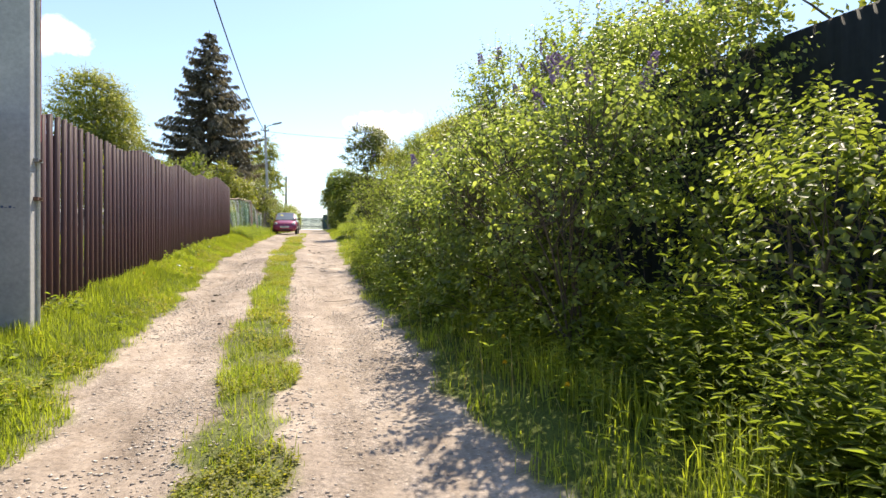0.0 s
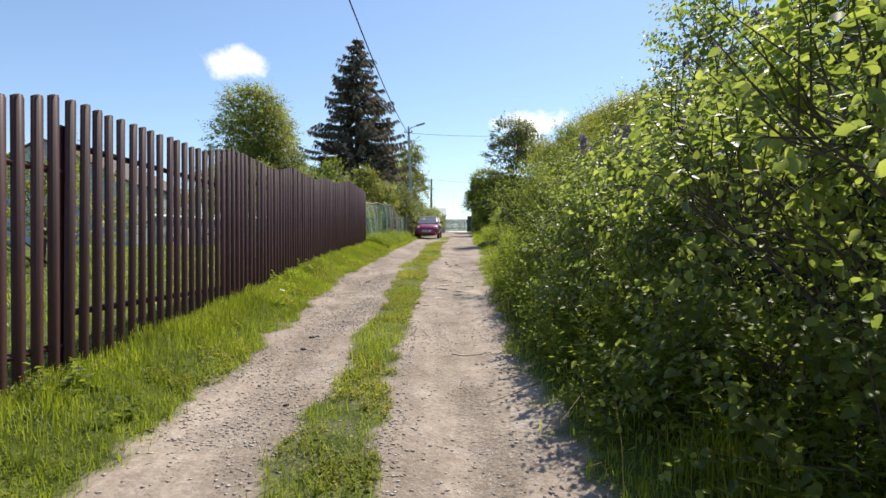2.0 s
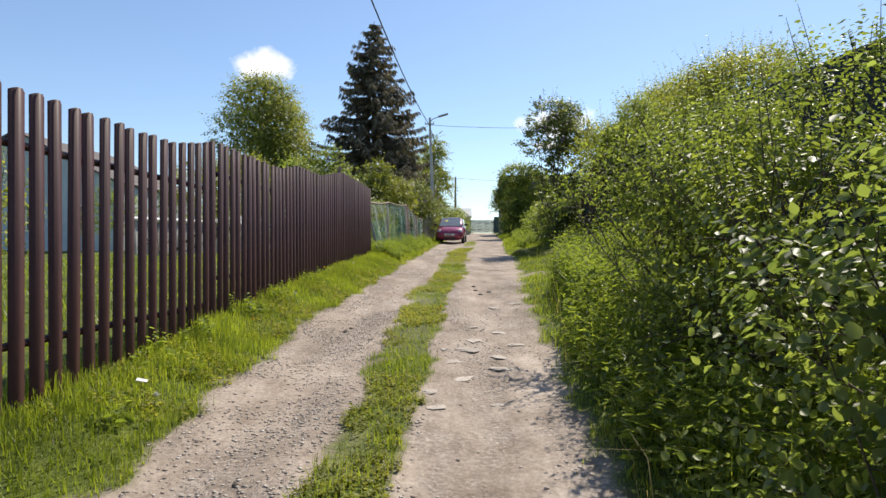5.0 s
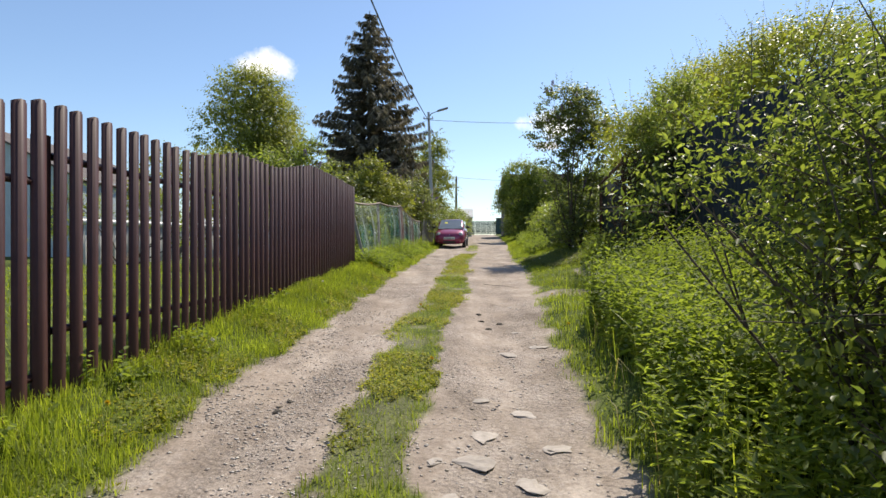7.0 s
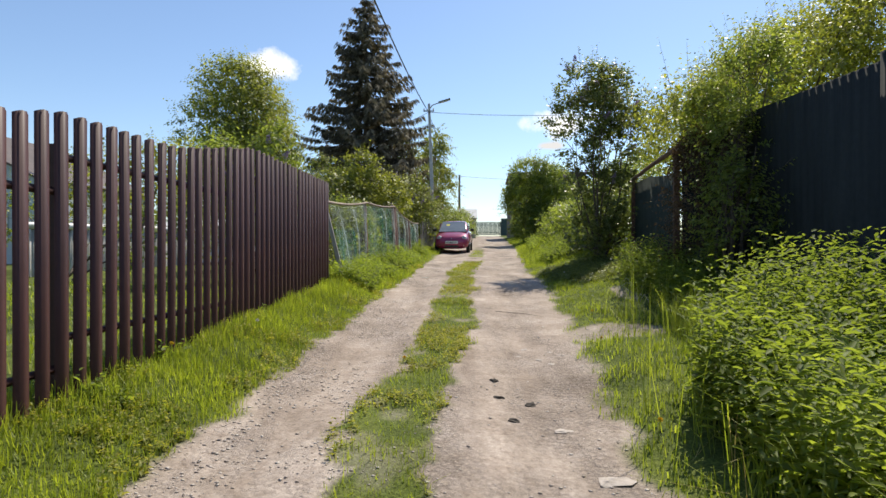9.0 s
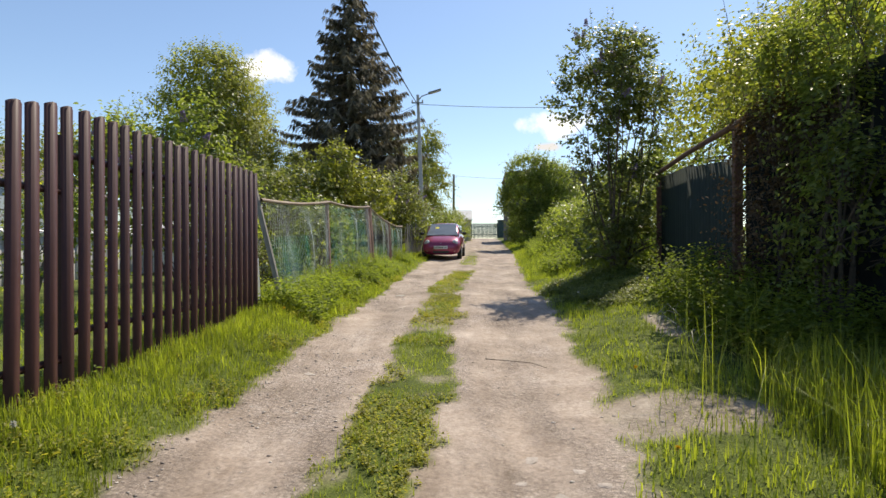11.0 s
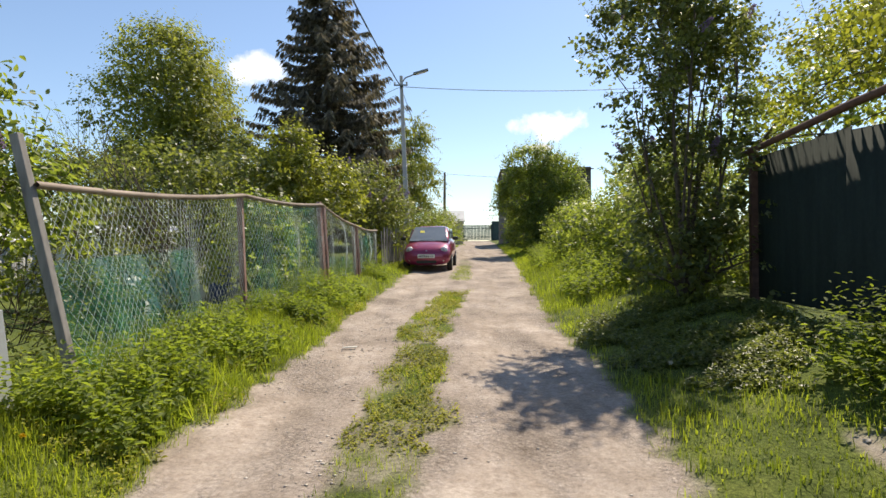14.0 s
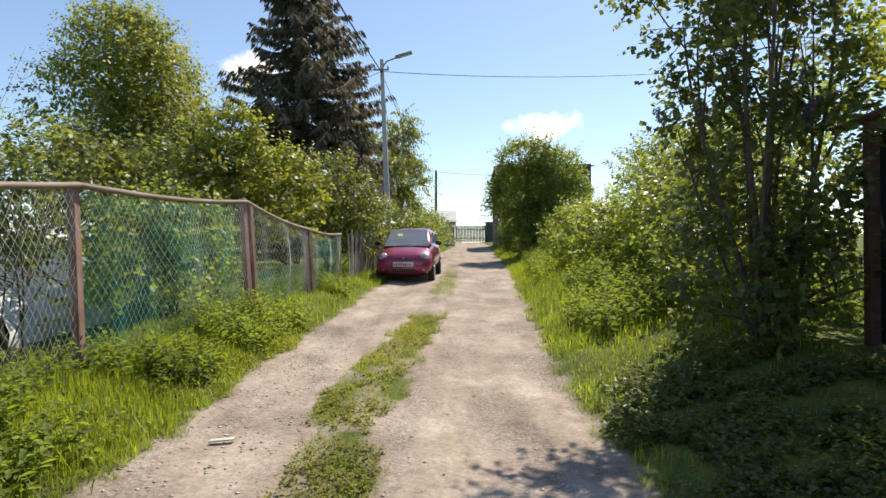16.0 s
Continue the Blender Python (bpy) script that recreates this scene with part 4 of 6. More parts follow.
part("cabin", loft(((0.72, 0.62, 0.80, 0.90), (1.05, 0.63, 0.8, 1.12), (1.35, 0.60, 0.8, 1.31), (1.6, 0.57, 0.8, 1.38), (2.2, 0.57, 0.8, 1.40), (2.9, 0.57, 0.8, 1.37), (3.2, 0.58, 0.8, 1.28),
                     (3.42, 0.60, 0.8, 1.02)), 4.5), M_CARPAINT, car)
part("windscreen", slab(((-0.60, 0.70, 0.915), (0.60, 0.70, 0.915), (0.49, 1.38, 1.345), (-0.49, 1.38, 1.345)), 0.02), M_CARGLASS, car)
part("bonnet_edge", box_mesh(-0.56, 0.56, 0.10, 0.125, 0.685, 0.70, 0.004), M_BLACKPLASTIC, car)
for s in (-1, 1):
    part("side_window", slab(((s * 0.655, 1.15, 1.0), (s * 0.655, 2.0, 1.0), (s * 0.60, 2.0, 1.29), (s * 0.61, 1.50, 1.29))[::s], 0.014), M_CARGLASS, car)
    part("side_window", slab(((s * 0.655, 2.06, 1.0), (s * 0.655, 2.9, 1.0), (s * 0.60, 2.75, 1.29), (s * 0.60, 2.06, 1.29))[::s], 0.014), M_CARGLASS, car)
    bm = bmesh.new()
    bmesh.ops.create_uvsphere(bm, u_segments=16, v_segments=10, radius=1, matrix=Matrix.LocRotScale((s * 0.53, 0.145, 0.655), Euler((radians(-25), 0, radians(s * 18))), (0.115, 0.07, 0.125)))
    lightm = part("headlight", bm, M_HEADLIGHT, car, "clouded oval headlight")
    bm = bmesh.new()
    bmesh.ops.create_uvsphere(bm, u_segments=12, v_segments=8, radius=1, matrix=Matrix.LocRotScale((s * 0.53, 0.085, 0.655), None, (0.05, 0.03, 0.06)))
    part("reflector", bm, M_RIM, lightm)
    bm = bmesh.new()
    bmesh.ops.create_uvsphere(bm, u_segments=12, v_segments=8, radius=1, matrix=Matrix.LocRotScale((s * 0.83, 1.0, 1.0), None, (0.095, 0.05, 0.065)))
    part("wing_mirror", bm, M_BLACKPLASTIC, car)
    bm = bmesh.new()
    bmesh.ops.create_uvsphere(bm, u_segments=10, v_segments=6, radius=1, matrix=Matrix.LocRotScale((s * 0.50, 0.045, 0.36), None, (0.06, 0.03, 0.045)))
    part("fog_lamp", bm, M_HEADLIGHT, car)
part("grille", box_mesh(-0.30, 0.30, 0.0, 0.04, 0.27, 0.37, 0.01), M_BLACKPLASTIC, car)
part("bumper_strip", box_mesh(-0.62, 0.62, 0.03, 0.10, 0.40, 0.445, 0.012), M_CARPAINT, car)
plate = part("number_plate", box_mesh(-0.26, 0.26, -0.022, -0.008, 0.43, 0.545, 0.004), M_PLATE, car, "white number plate")
for i, (w, h) in enumerate(((0.035, 0.05), (0.03, 0.065), (0.03, 0.065), (0.03, 0.065), (0.035, 0.05), (0.035, 0.05), (0.022, 0.04), (0.022, 0.04))):
    cx = -0.215 + 0.056 * i + (0.012 if i > 5 else 0)
    part("character_bar", box_mesh(cx - w / 2, cx + w / 2, -0.0245, -0.0215, 0.455, 0.455 + h), M_PLATEBAR, plate)
bm = bmesh.new()
bmesh.ops.create_uvsphere(bm, u_segments=12, v_segments=6, radius=1, matrix=Matrix.LocRotScale((0, 0.055, 0.63), None, (0.055, 0.02, 0.03)))
part("badge", bm, M_RIM, car)
part("windscreen_card", slab(((-0.30, 1.085, 1.178), (-0.16, 1.085, 1.178), (-0.16, 1.185, 1.243), (-0.30, 1.185, 1.243)), 0.008), M_YELLOWCARD, car, "yellow card in the windscreen")
for s in (-0.28, 0.22):
    part("wiper", tubes("wiper", [([(s, 0.70, 0.935), (s + 0.40, 0.74, 0.965)], [0.008, 0.005])], 5), M_BLACKPLASTIC, car)
part("roof_aerial", tubes("roof_aerial", [([(0.0, 1.5, 1.36), (0.0, 1.85, 1.65)], [0.006, 0.003])], 5), M_BLACKPLASTIC, car)
for s in (-1, 1):
    for yy in (0.58, 2.92):
        ring = [(s * 0.60, 0.19), (s * 0.60, 0.255), (s * 0.63, 0.272), (s * 0.72, 0.272), (s * 0.752, 0.255), (s * 0.752, 0.19)]
        a = np.linspace(0, 2 * np.pi, 24, endpoint=False)
        V = [(px, yy + r * math.cos(t), 0.27 + r * math.sin(t)) for t in a for px, r in ring]
        F = [(i * 6 + j, ((i + 1) % 24) * 6 + j, ((i + 1) % 24) * 6 + (j + 1) % 6, i * 6 + (j + 1) % 6) for i in range(24) for j in range(6)]
        wheel = part("wheel", mesh_np("wheel", V, F, True), M_TYRE, car)
        bm = bmesh.new()
        bmesh.ops.create_cone(bm, cap_ends=True, segments=24, radius1=0.192, radius2=0.16, depth=0.05, matrix=Matrix.Translation((s * 0.735, yy, 0.27)) @ Matrix.Rotation(radians(90 * s), 4, "Y"))
        part("rim", bm, M_RIM, wheel)


# ---- far end of the lane ----
fg = thing("picket_gate", 2.2, 77.0, float(lie(3.6, 77)), "blue-green steel picket gate closing the lane", "gate")
for i in range(20):
    part("picket", box_mesh(0.01 + 0.145 * i, 0.118 + 0.145 * i, -0.01, 0.01, 0.08, 1.62 + 0.05 * (i % 2), 0.003), M_BLUEGATE, fg)
for z in (0.4, 1.25):
    part("rail", box_mesh(0, 2.9, 0.012, 0.05, z, z + 0.06, 0.004), M_BLUEGATE, fg)
for xx in (-0.05, 2.93):
    part("post", box_mesh(xx - 0.05, xx + 0.05, -0.05, 0.05, -0.2, 1.8, 0.006), M_BLUEGATE, fg)
dump = thing("container", 5.9, 77.3, float(lie(5.9, 77.3)), "dark blue-green steel container beside the far gate", "container")
part("shell", box_mesh(-0.75, 0.75, -0.6, 0.9, 0.0, 1.85, 0.02), M_BLUEGATE, dump)
part("lid", box_mesh(-0.8, 0.8, -0.65, 0.95, 1.85, 1.93, 0.015), M_DARKSHEET, dump)
for i in range(6):
    part("rib", box_mesh(-0.68 + 0.26 * i, -0.62 + 0.26 * i, -0.63, -0.6, 0.1, 1.75, 0.004), M_BLUEGATE, dump)


def house(name, x0, x1, y0, y1, base, eave, ridge, wall, roof, label, windows=(), along="x"):
    """A plain gabled house: walls, roof slopes, windows with frame and sill on the -y side."""
    h = thing(name, (x0 + x1) / 2, (y0 + y1) / 2, base, label, "house")
    o = h.location
    w, d, e, r = (x1 - x0) / 2, (y1 - y0) / 2, eave - base, ridge - base
    bm = box_mesh(-w, w, -d, d, -0.4, e)
    ends = ((-w, 0), (w, 0)) if along == "x" else ((0, -d), (0, d))
    for ex, ey in ends:
        if along == "x":
            vs = [bm.verts.new(p) for p in ((ex, -d, e), (ex, d, e), (ex, 0, r))]
        else:
            vs = [bm.verts.new(p) for p in ((-w, ey, e), (w, ey, e), (0, ey, r))]
        bm.faces.new(vs)
    part("wall", bm, wall, h)
    over = 0.15
    for s in (-1, 1):
        if along == "x":
            pts = ((-w - over, s * (d + over), e - 0.2), (w + over, s * (d + over), e - 0.2), (w + over, 0, r + 0.03), (-w - over, 0, r + 0.03))
        else:
            pts = ((s * (w + over), -d - over, e - 0.2), (s * (w + over), d + over, e - 0.2), (0, d + over, r + 0.03), (0, -d - over, r + 0.03))
        part("roof", slab(pts if (s < 0) == (along == "x") else pts[::-1], 0.08), roof, h)
    for wx, wz in windows:
        win = part("window", box_mesh(wx - 0.45, wx + 0.45, -d - 0.03, -d + 0.02, wz, wz + 1.1), M_WINDOW, h)
        for a in ((-0.5, -0.44, -0.03, 1.13), (0.44, 0.5, -0.03, 1.13), (-0.03, 0.03, 0, 1.1), (-0.5, 0.5, 1.1, 1.16), (-0.55, 0.55, -0.09, -0.03)):
            part("window_frame", box_mesh(wx + a[0], wx + a[1], -d - 0.06, -d - 0.03, wz + a[2], wz + a[3]), M_PLATE, win)
    return h


house("garden_shed", 0.35, 1.85, 64.5, 67.5, float(lie(1.1, 65)), 5.65, 6.35, M_SLATE, M_GREYROOF, "small pale shed with a light grey sheet roof", along="x")
house("wooden_house", 4.75, 10.5, 58.0, 65.0, float(lie(6, 58)) - 0.2, 8.85, 9.15, M_LOGWALL, M_BROWNROOF, "dark boarded house behind the trees", ((-1.2, 1.2), (1.2, 1.2)), along="x")
house("village_house", -25.0, -15.5, 33.0, 41.0, float(lie(-15, 33)), 5.4, 7.6, M_HOUSEWALL, M_BROWNROOF, "pale blue-grey house with a brown roof beyond the fence", ((-2.5, 1.0), (0.5, 1.0), (3.2, 1.0)), along="y")

# pale slate fence across the neighbouring garden
slate = thing("slate_fence", -12.0, 27.8, float(lie(-12, 27.8)), "pale weathered slate sheet fence across the garden", "fence")
for i in range(11):
    p = part("sheet", sheet_panel(1.02, 1.42 + 0.05 * (i % 3), 1.42 + 0.05 * ((i + 1) % 3), 0.17, 0.05), M_SLATE, slate)
    p.matrix_basis = pose(0.42 * i, 0.93 * i, 0, 0, 0, -24)
    part("post", box_mesh(0.42 * i - 0.12, 0.42 * i - 0.06, 0.93 * i - 0.03, 0.93 * i + 0.03, -0.2, 1.3, 0.004), M_GREYWOOD, slate)

me = tubes("coping", [([(0.0, 0.0, 1.49), (2.1, 4.65, 1.52), (4.5, 10.2, 1.49)], [0.11, 0.11, 0.11])], 6)
part("coping", me, M_WHITESHEET, slate, "white film folded over the top of the fence")

# garden behind the wire: covered bed, barrel, low pale wall
bed = thing("garden_tunnel", -5.7, 29.6, float(lie(-5.7, 29.8)), "low garden tunnel covered in crumpled white film", "garden tunnel")
U, V = np.meshgrid(np.linspace(0, 1, 22), np.linspace(0, np.pi, 13))
r = 0.70 + 0.04 * np.sin(U * 31 + V * 3) + 0.03 * np.sin(U * 13 + V * 5)
P = np.stack([np.cos(V) * r * 1.1, U * 2.6, np.sin(V) * r * 1.05], -1).reshape(-1, 3)
q = (np.arange(12)[:, None] * 22 + np.arange(21)[None]).ravel()
part("film", mesh_np("film", P, np.stack([q, q + 1, q + 23, q + 22], 1), True), M_WHITESHEET, bed)
for yy in (0.05, 0.9, 1.75, 2.55):
    a = np.linspace(0, np.pi, 13)
    part("hoop", tubes("hoop", [(np.stack([np.cos(a) * 0.71, np.full(13, yy), np.sin(a) * 0.69], 1), np.full(13, 0.012))], 5), M_STEEL, bed)
barrel = thing("barrel", -4.0, 31.0, float(lie(-4.0, 31.0)), "blue plastic water barrel among the garden shrubs", "barrel")
part("drum", tubes("drum", [([(0, 0, 0), (0, 0, 0.03), (0, 0, 0.3), (0, 0, 0.33), (0, 0, 0.6), (0, 0, 0.63), (0, 0, 0.9), (0, 0, 0.92)], [0.02, 0.28, 0.29, 0.30, 0.29, 0.30, 0.28, 0.27])], 20), M_BARREL, barrel)
lowall = thing("greenhouse", -9.0, 33.5, float(lie(-9.0, 33.5)), "low greenhouse of hazy pale panels in the garden", "greenhouse")
for i in range(5):
    part("panel", box_mesh(-2.3 + 0.95 * i, -1.38 + 0.95 * i, -0.02, 0.0, 0.05, 1.35, 0.004), M_WHITESHEET, lowall)
    part("post", box_mesh(-2.36 + 0.95 * i, -2.30 + 0.95 * i, -0.03, 0.03, -0.1, 1.45, 0.004), M_GREYWOOD, lowall)
part("roof", slab(((-2.4, -0.1, 1.4), (2.45, -0.1, 1.4), (2.45, 2.2, 1.75), (-2.4, 2.2, 1.75)), 0.03), M_WHITESHEET, lowall)
part("side_panel", box_mesh(2.36, 2.38, 0.02, 2.1, 0.05, 1.4, 0.004), M_WHITESHEET, lowall)

# ---- trees and shrubs ----
def spruce(x, y, top, wide):
    z0 = float(lie(x, y))
    root = thing("spruce", x, y, z0, "tall dark spruce with drooping branches", "tree")
    H = top - z0
    part("trunk", tubes("trunk", [([(0, 0, -0.2), (0, 0, H * 0.5), (0, 0, H)], [0.3, 0.17, 0.02])], 10), M_BARK, root)
    B, W, N, S, lines = [], [], [], [], []
    for lev in np.arange(0.06, 0.985, 0.021):
        reach = wide * (1 - lev) ** 0.72 * (0.85 + 0.3 * rng.random()) + 0.15
        for b in range(int(7 + 4 * (1 - lev))):
            a = rng.random() * 6.283
            L = reach * (0.72 + 0.4 * rng.random())
            out = np.array([math.cos(a), math.sin(a), 0])
            s = np.linspace(0, 1, 7)[:, None]
            pts = np.array([0, 0, H * lev]) + out * L * s + np.array([0, 0, 1]) * (-0.30 * L * s + 0.26 * L * s ** 3)
            lines.append((pts, np.linspace(0.035, 0.006, 7)))
            k = int(26 + 34 * L)
            u = 0.12 + 0.88 * rng.random(k)
            base = np.stack([np.interp(u, s[:, 0], pts[:, i]) for i in range(3)], 1)
            side = np.array([-out[1], out[0], 0]) * rng.choice((-1, 1), k)[:, None]
            B.append(base)
            W.append(unit(side * (0.25 + 0.6 * rng.random((k, 1))) + out * 0.35 + np.array([0, 0, -1]) * (0.35 + 0.75 * rng.random((k, 1)))))
            N.append(unit(out + 0.7 * rng.normal(size=(k, 3))))
            S.append((0.22 + 0.32 * rng.random(k)) * (0.6 + 0.5 * min(1, L / 2)))
    part("crown", leaf_mesh("crown", np.concatenate(B), np.concatenate(W), np.concatenate(N), np.concatenate(S), width=0.24, simple=True), M_SPRUCE, root)
    tagged(part("limbwork", tubes("limbwork", lines, 4), M_BARK, root), kind="stuff")


def lobes_in(cx, cy, z0, z1, wide, n, small=0.55, seed=0, pointed=0.0):
    """Uneven masses filling an upright crown."""
    g = np.random.default_rng(seed)
    out = []
    for i in range(n):
        t = (i + 0.5) / n
        env = wide * (math.sin(math.pi * min(1, 0.18 + t * (0.82 - 0.0))) ** 0.7) * (1 - pointed * t)
        a = g.random() * 6.283
        d = env * (0.35 + 0.45 * g.random())
        r = max(0.25, wide * small * (0.65 + 0.5 * g.random()) * (1 - 0.35 * t))
        out.append((cx + d * math.cos(a), cy + d * math.sin(a), z0 + (z1 - z0) * (0.10 + 0.80 * t), r, r, r * 0.95))
    return out


spruce(-5.9, 50.0, 19.6, 5.6)
plant("birch", (-13.6, 48.7), lobes_in(-13.8, 48.7, 4.0, 14.9, 5.2, 26, 0.42, 3, 0.35), 9000, 7, 0.235, M_BIRCH, "broad green birch tree behind the gardens", "tree",
      trunk=0.24, bark=M_BIRCHBARK, twig=0.9, droop=0.6, simple=True, hang=0.15, limbs=26, rough=0.3, fine=200, gaps=0.1)
plant("birch", (-1.9, 60.0), lobes_in(-1.7, 60, 5.0, 13.4, 1.7, 13, 0.55, 5, 0.3), 2400, 7, 0.22, M_BIRCH, "slender weeping birch behind the lamp pole", "tree",
      trunk=0.16, bark=M_BIRCHBARK, twig=0.9, droop=0.9, simple=True, hang=0.5, limbs=16, rough=0.3)
plant("birch", (-4.4, 56.0), lobes_in(-4.2, 56, 4.5, 12.0, 2.2, 10, 0.55, 6, 0.2), 1700, 7, 0.24, M_DARKLEAF, "leafy tree behind the spruce", "tree",
      trunk=0.18, twig=0.8, droop=0.6, simple=True, hang=0.3, limbs=12)
# garden shrubs behind the wire fence
plant("lilac_bush", (-3.3, 23.3), [(-3.4, 23.5, 3.1, 0.6, 0.7, 0.8), (-3.7, 23.2, 3.8, 0.55, 0.6, 0.6), (-3.25, 23.5, 4.45, 0.32, 0.32, 0.5), (-2.85, 23.7, 3.3, 0.4, 0.5, 0.5), (-4.2, 23.1, 3.4, 0.6, 0.6, 0.9), (-4.4, 23.0, 4.2, 0.4, 0.4, 0.4)],
      1900, 8, 0.10, M_SHRUB, "lilac bush with pale blossoms behind the fence", "bush", blossoms=14, stems=8, twig=0.34)
plant("garden_shrub", (-3.1, 30.3), [(-2.9, 29.6, 2.9, 0.6, 0.9, 0.8), (-3.2, 31.0, 3.1, 0.8, 1.0, 0.9), (-4.2, 32.0, 3.3, 0.9, 1.0, 1.0)], 1900, 8, 0.085, M_SHRUB,
      "loose green shrub in the garden behind the wire", "bush", stems=10)
plant("garden_shrub", (-5.5, 32.0), [(-5.4, 31.5, 3.9, 1.3, 1.5, 1.3), (-4.2, 33.0, 4.1, 1.2, 1.3, 1.3), (-6.6, 30.5, 3.7, 1.3, 1.3, 1.3)], 2300, 8, 0.10, M_DARKLEAF,
      "spreading garden shrub behind the wire fence", "bush", stems=10)
plant("fruit_tree", (-3.1, 33.8), [(-3.2, 33.8, 4.7, 1.0, 1.0, 0.9), (-3.3, 33.6, 5.5, 0.6, 0.6, 0.65), (-2.4, 34.2, 4.5, 0.8, 0.8, 0.75), (-3.9, 33.9, 4.2, 0.9, 0.9, 0.8), (-2.2, 33.4, 3.9, 0.6, 0.8, 0.7)],
      2200, 8, 0.10, M_YELLOWISH, "yellow-green young fruit tree behind the wire fence", "tree", trunk=0.07, limbs=12)
plant("lilac_bush", (-1.9, 36.6), [(-1.8, 36.3, 4.6, 0.9, 0.9, 0.9), (-1.4, 37.4, 4.2, 0.75, 1.0, 0.9), (-2.5, 36.2, 4.2, 0.8, 0.8, 1.0), (-1.5, 37.0, 3.5, 0.5, 0.9, 0.6), (-1.3, 38.6, 3.9, 0.7, 1.0, 0.9)], 2600, 8, 0.085, M_DARKLEAF,
      "dense lilac bush with faded blossoms beside the car", "bush", blossoms=34, stems=8)
plant("hedge", (-0.35, 44.5), [(-0.1, 43.4, 3.7, 0.75, 1.3, 0.85), (0.25, 46.0, 3.9, 0.8, 1.5, 0.85), (-1.0, 44.2, 4.0, 0.9, 1.3, 0.9), (0.45, 48.5, 4.0, 0.8, 1.5, 0.85)], 2600, 8, 0.085, M_SHRUB,
      "rounded green hedge beyond the parked car", "hedge", stems=10)
plant("garden_shrub", (-4.0, 41.0), [(-3.6, 40.5, 4.3, 1.5, 1.6, 1.4), (-5.5, 42.0, 4.6, 1.7, 1.8, 1.6), (-8.0, 40.0, 4.4, 2.0, 1.9, 1.9), (-11.0, 38.0, 4.3, 2.0, 2.0, 2.0)], 2600, 8, 0.13, M_DARKLEAF,
      "dark shrubs in the far gardens", "bush", stems=10, simple=True)
plant("conifer_shrub", (-5.6, 36.5), [(-5.6, 36.5, 4.2, 0.55, 0.55, 1.6), (-5.6, 36.5, 5.6, 0.35, 0.35, 0.9)], 900, 8, 0.10, M_DARKLEAF, "narrow dark thuja in the garden", "bush", stems=3, simple=True)
plant("fruit_tree", (-8.5, 27.0), [(-8.5, 27.0, 4.0, 1.4, 1.4, 1.3), (-7.5, 27.6, 4.6, 1.0, 1.0, 0.9)], 1100, 8, 0.10, M_YELLOWISH, "half-bare fruit tree in the garden", "tree", trunk=0.08, limbs=14)
plant("currant_bush", (-2.75, 24.9), [(-2.8, 24.7, 2.35, 0.35, 0.45, 0.5), (-2.75, 25.3, 2.45, 0.35, 0.4, 0.45), (-3.1, 24.2, 2.3, 0.4, 0.5, 0.5)], 800, 8, 0.055, M_DARKLEAF, "dark leafy currant bush behind the wire fence", "bush", stems=9, stem_r=0.012, fine=120)
plant("bare_shrub", (-3.1, 27.2), [(-3.1, 27.3, 3.2, 0.7, 0.9, 0.7), (-3.6, 26.4, 3.6, 0.7, 0.7, 0.9)], 160, 4, 0.05, M_SHRUB, "half-bare twiggy shrub behind the wire", "bush", stems=16, stem_r=0.014, twig=0.5, fine=150)
plant("bare_shrub", (-7.1, 31.0), [(-7.0, 31.2, 4.8, 0.8, 0.9, 0.9), (-7.7, 30.6, 4.3, 0.8, 0.7, 0.9)], 170, 3, 0.06, M_SHRUB, "bare-branched young tree in the garden", "bush", stems=12, stem_r=0.022, twig=0.6, fine=160)
# seen through the brown fence
plant("garden_shrub", (-7.6, 14.5), [(-7.6, 14.0, 2.4, 0.9, 1.2, 1.1), (-7.9, 16.0, 2.6, 0.9, 1.2, 1.2), (-8.2, 12.0, 2.2, 0.9, 1.2, 1.1)], 1800, 8, 0.085, M_YELLOWISH,
      "yellow-green currant shrubs across the lawn", "bush", stems=9)
plant("garden_shrub", (-10.5, 27.5), [(-13.4, 29.5, 3.4, 0.9, 1.3, 1.2), (-12.2, 32.5, 3.5, 0.9, 1.3, 1.2), (-5.6, 23.6, 2.7, 0.8, 0.9, 0.9)], 1700, 8, 0.085, M_SHRUB, "garden shrubs across the lawn", "bush", stems=9)
plant("garden_shrub", (-9.0, 6.0), [(-9.0, 5.0, 1.9, 1.1, 1.5, 1.3), (-9.2, 8.2, 2.1, 1.1, 1.5, 1.3), (-9.0, 1.5, 1.7, 1.1, 1.6, 1.2)], 1500, 8, 0.09, M_SHRUB, "green shrubs at the back of the lawn", "bush", stems=9)

# right-hand thicket
plant("lilac_bush", (2.9, 5.6), [(2.35, 5.9, 1.6, 0.6, 1.0, 0.85), (2.6, 5.0, 1.9, 0.55, 0.8, 0.5), (3.5, 6.8, 3.2, 0.6, 0.8, 0.75), (3.6, 5.2, 3.0, 0.7, 0.8, 0.85), (2.15, 6.8, 1.4, 0.5, 0.7, 0.7), (2.75, 4.6, 2.2, 0.6, 0.6, 0.8), (2.1, 5.7, 0.95, 0.5, 1.0, 0.45), (2.3, 4.6, 0.95, 0.5, 0.6, 0.5), (2.9, 4.0, 1.2, 0.6, 0.6, 0.7), (3.4, 6.0, 3.7, 0.5, 0.6, 0.45)],
      4500, 8, 0.062, M_LILAC, "large lilac bush with purple blossoms overhanging the lane", "bush", blossoms=40, stems=12, twig=0.36, width=0.72, fine=300, round_edge=True, gaps=0.42)
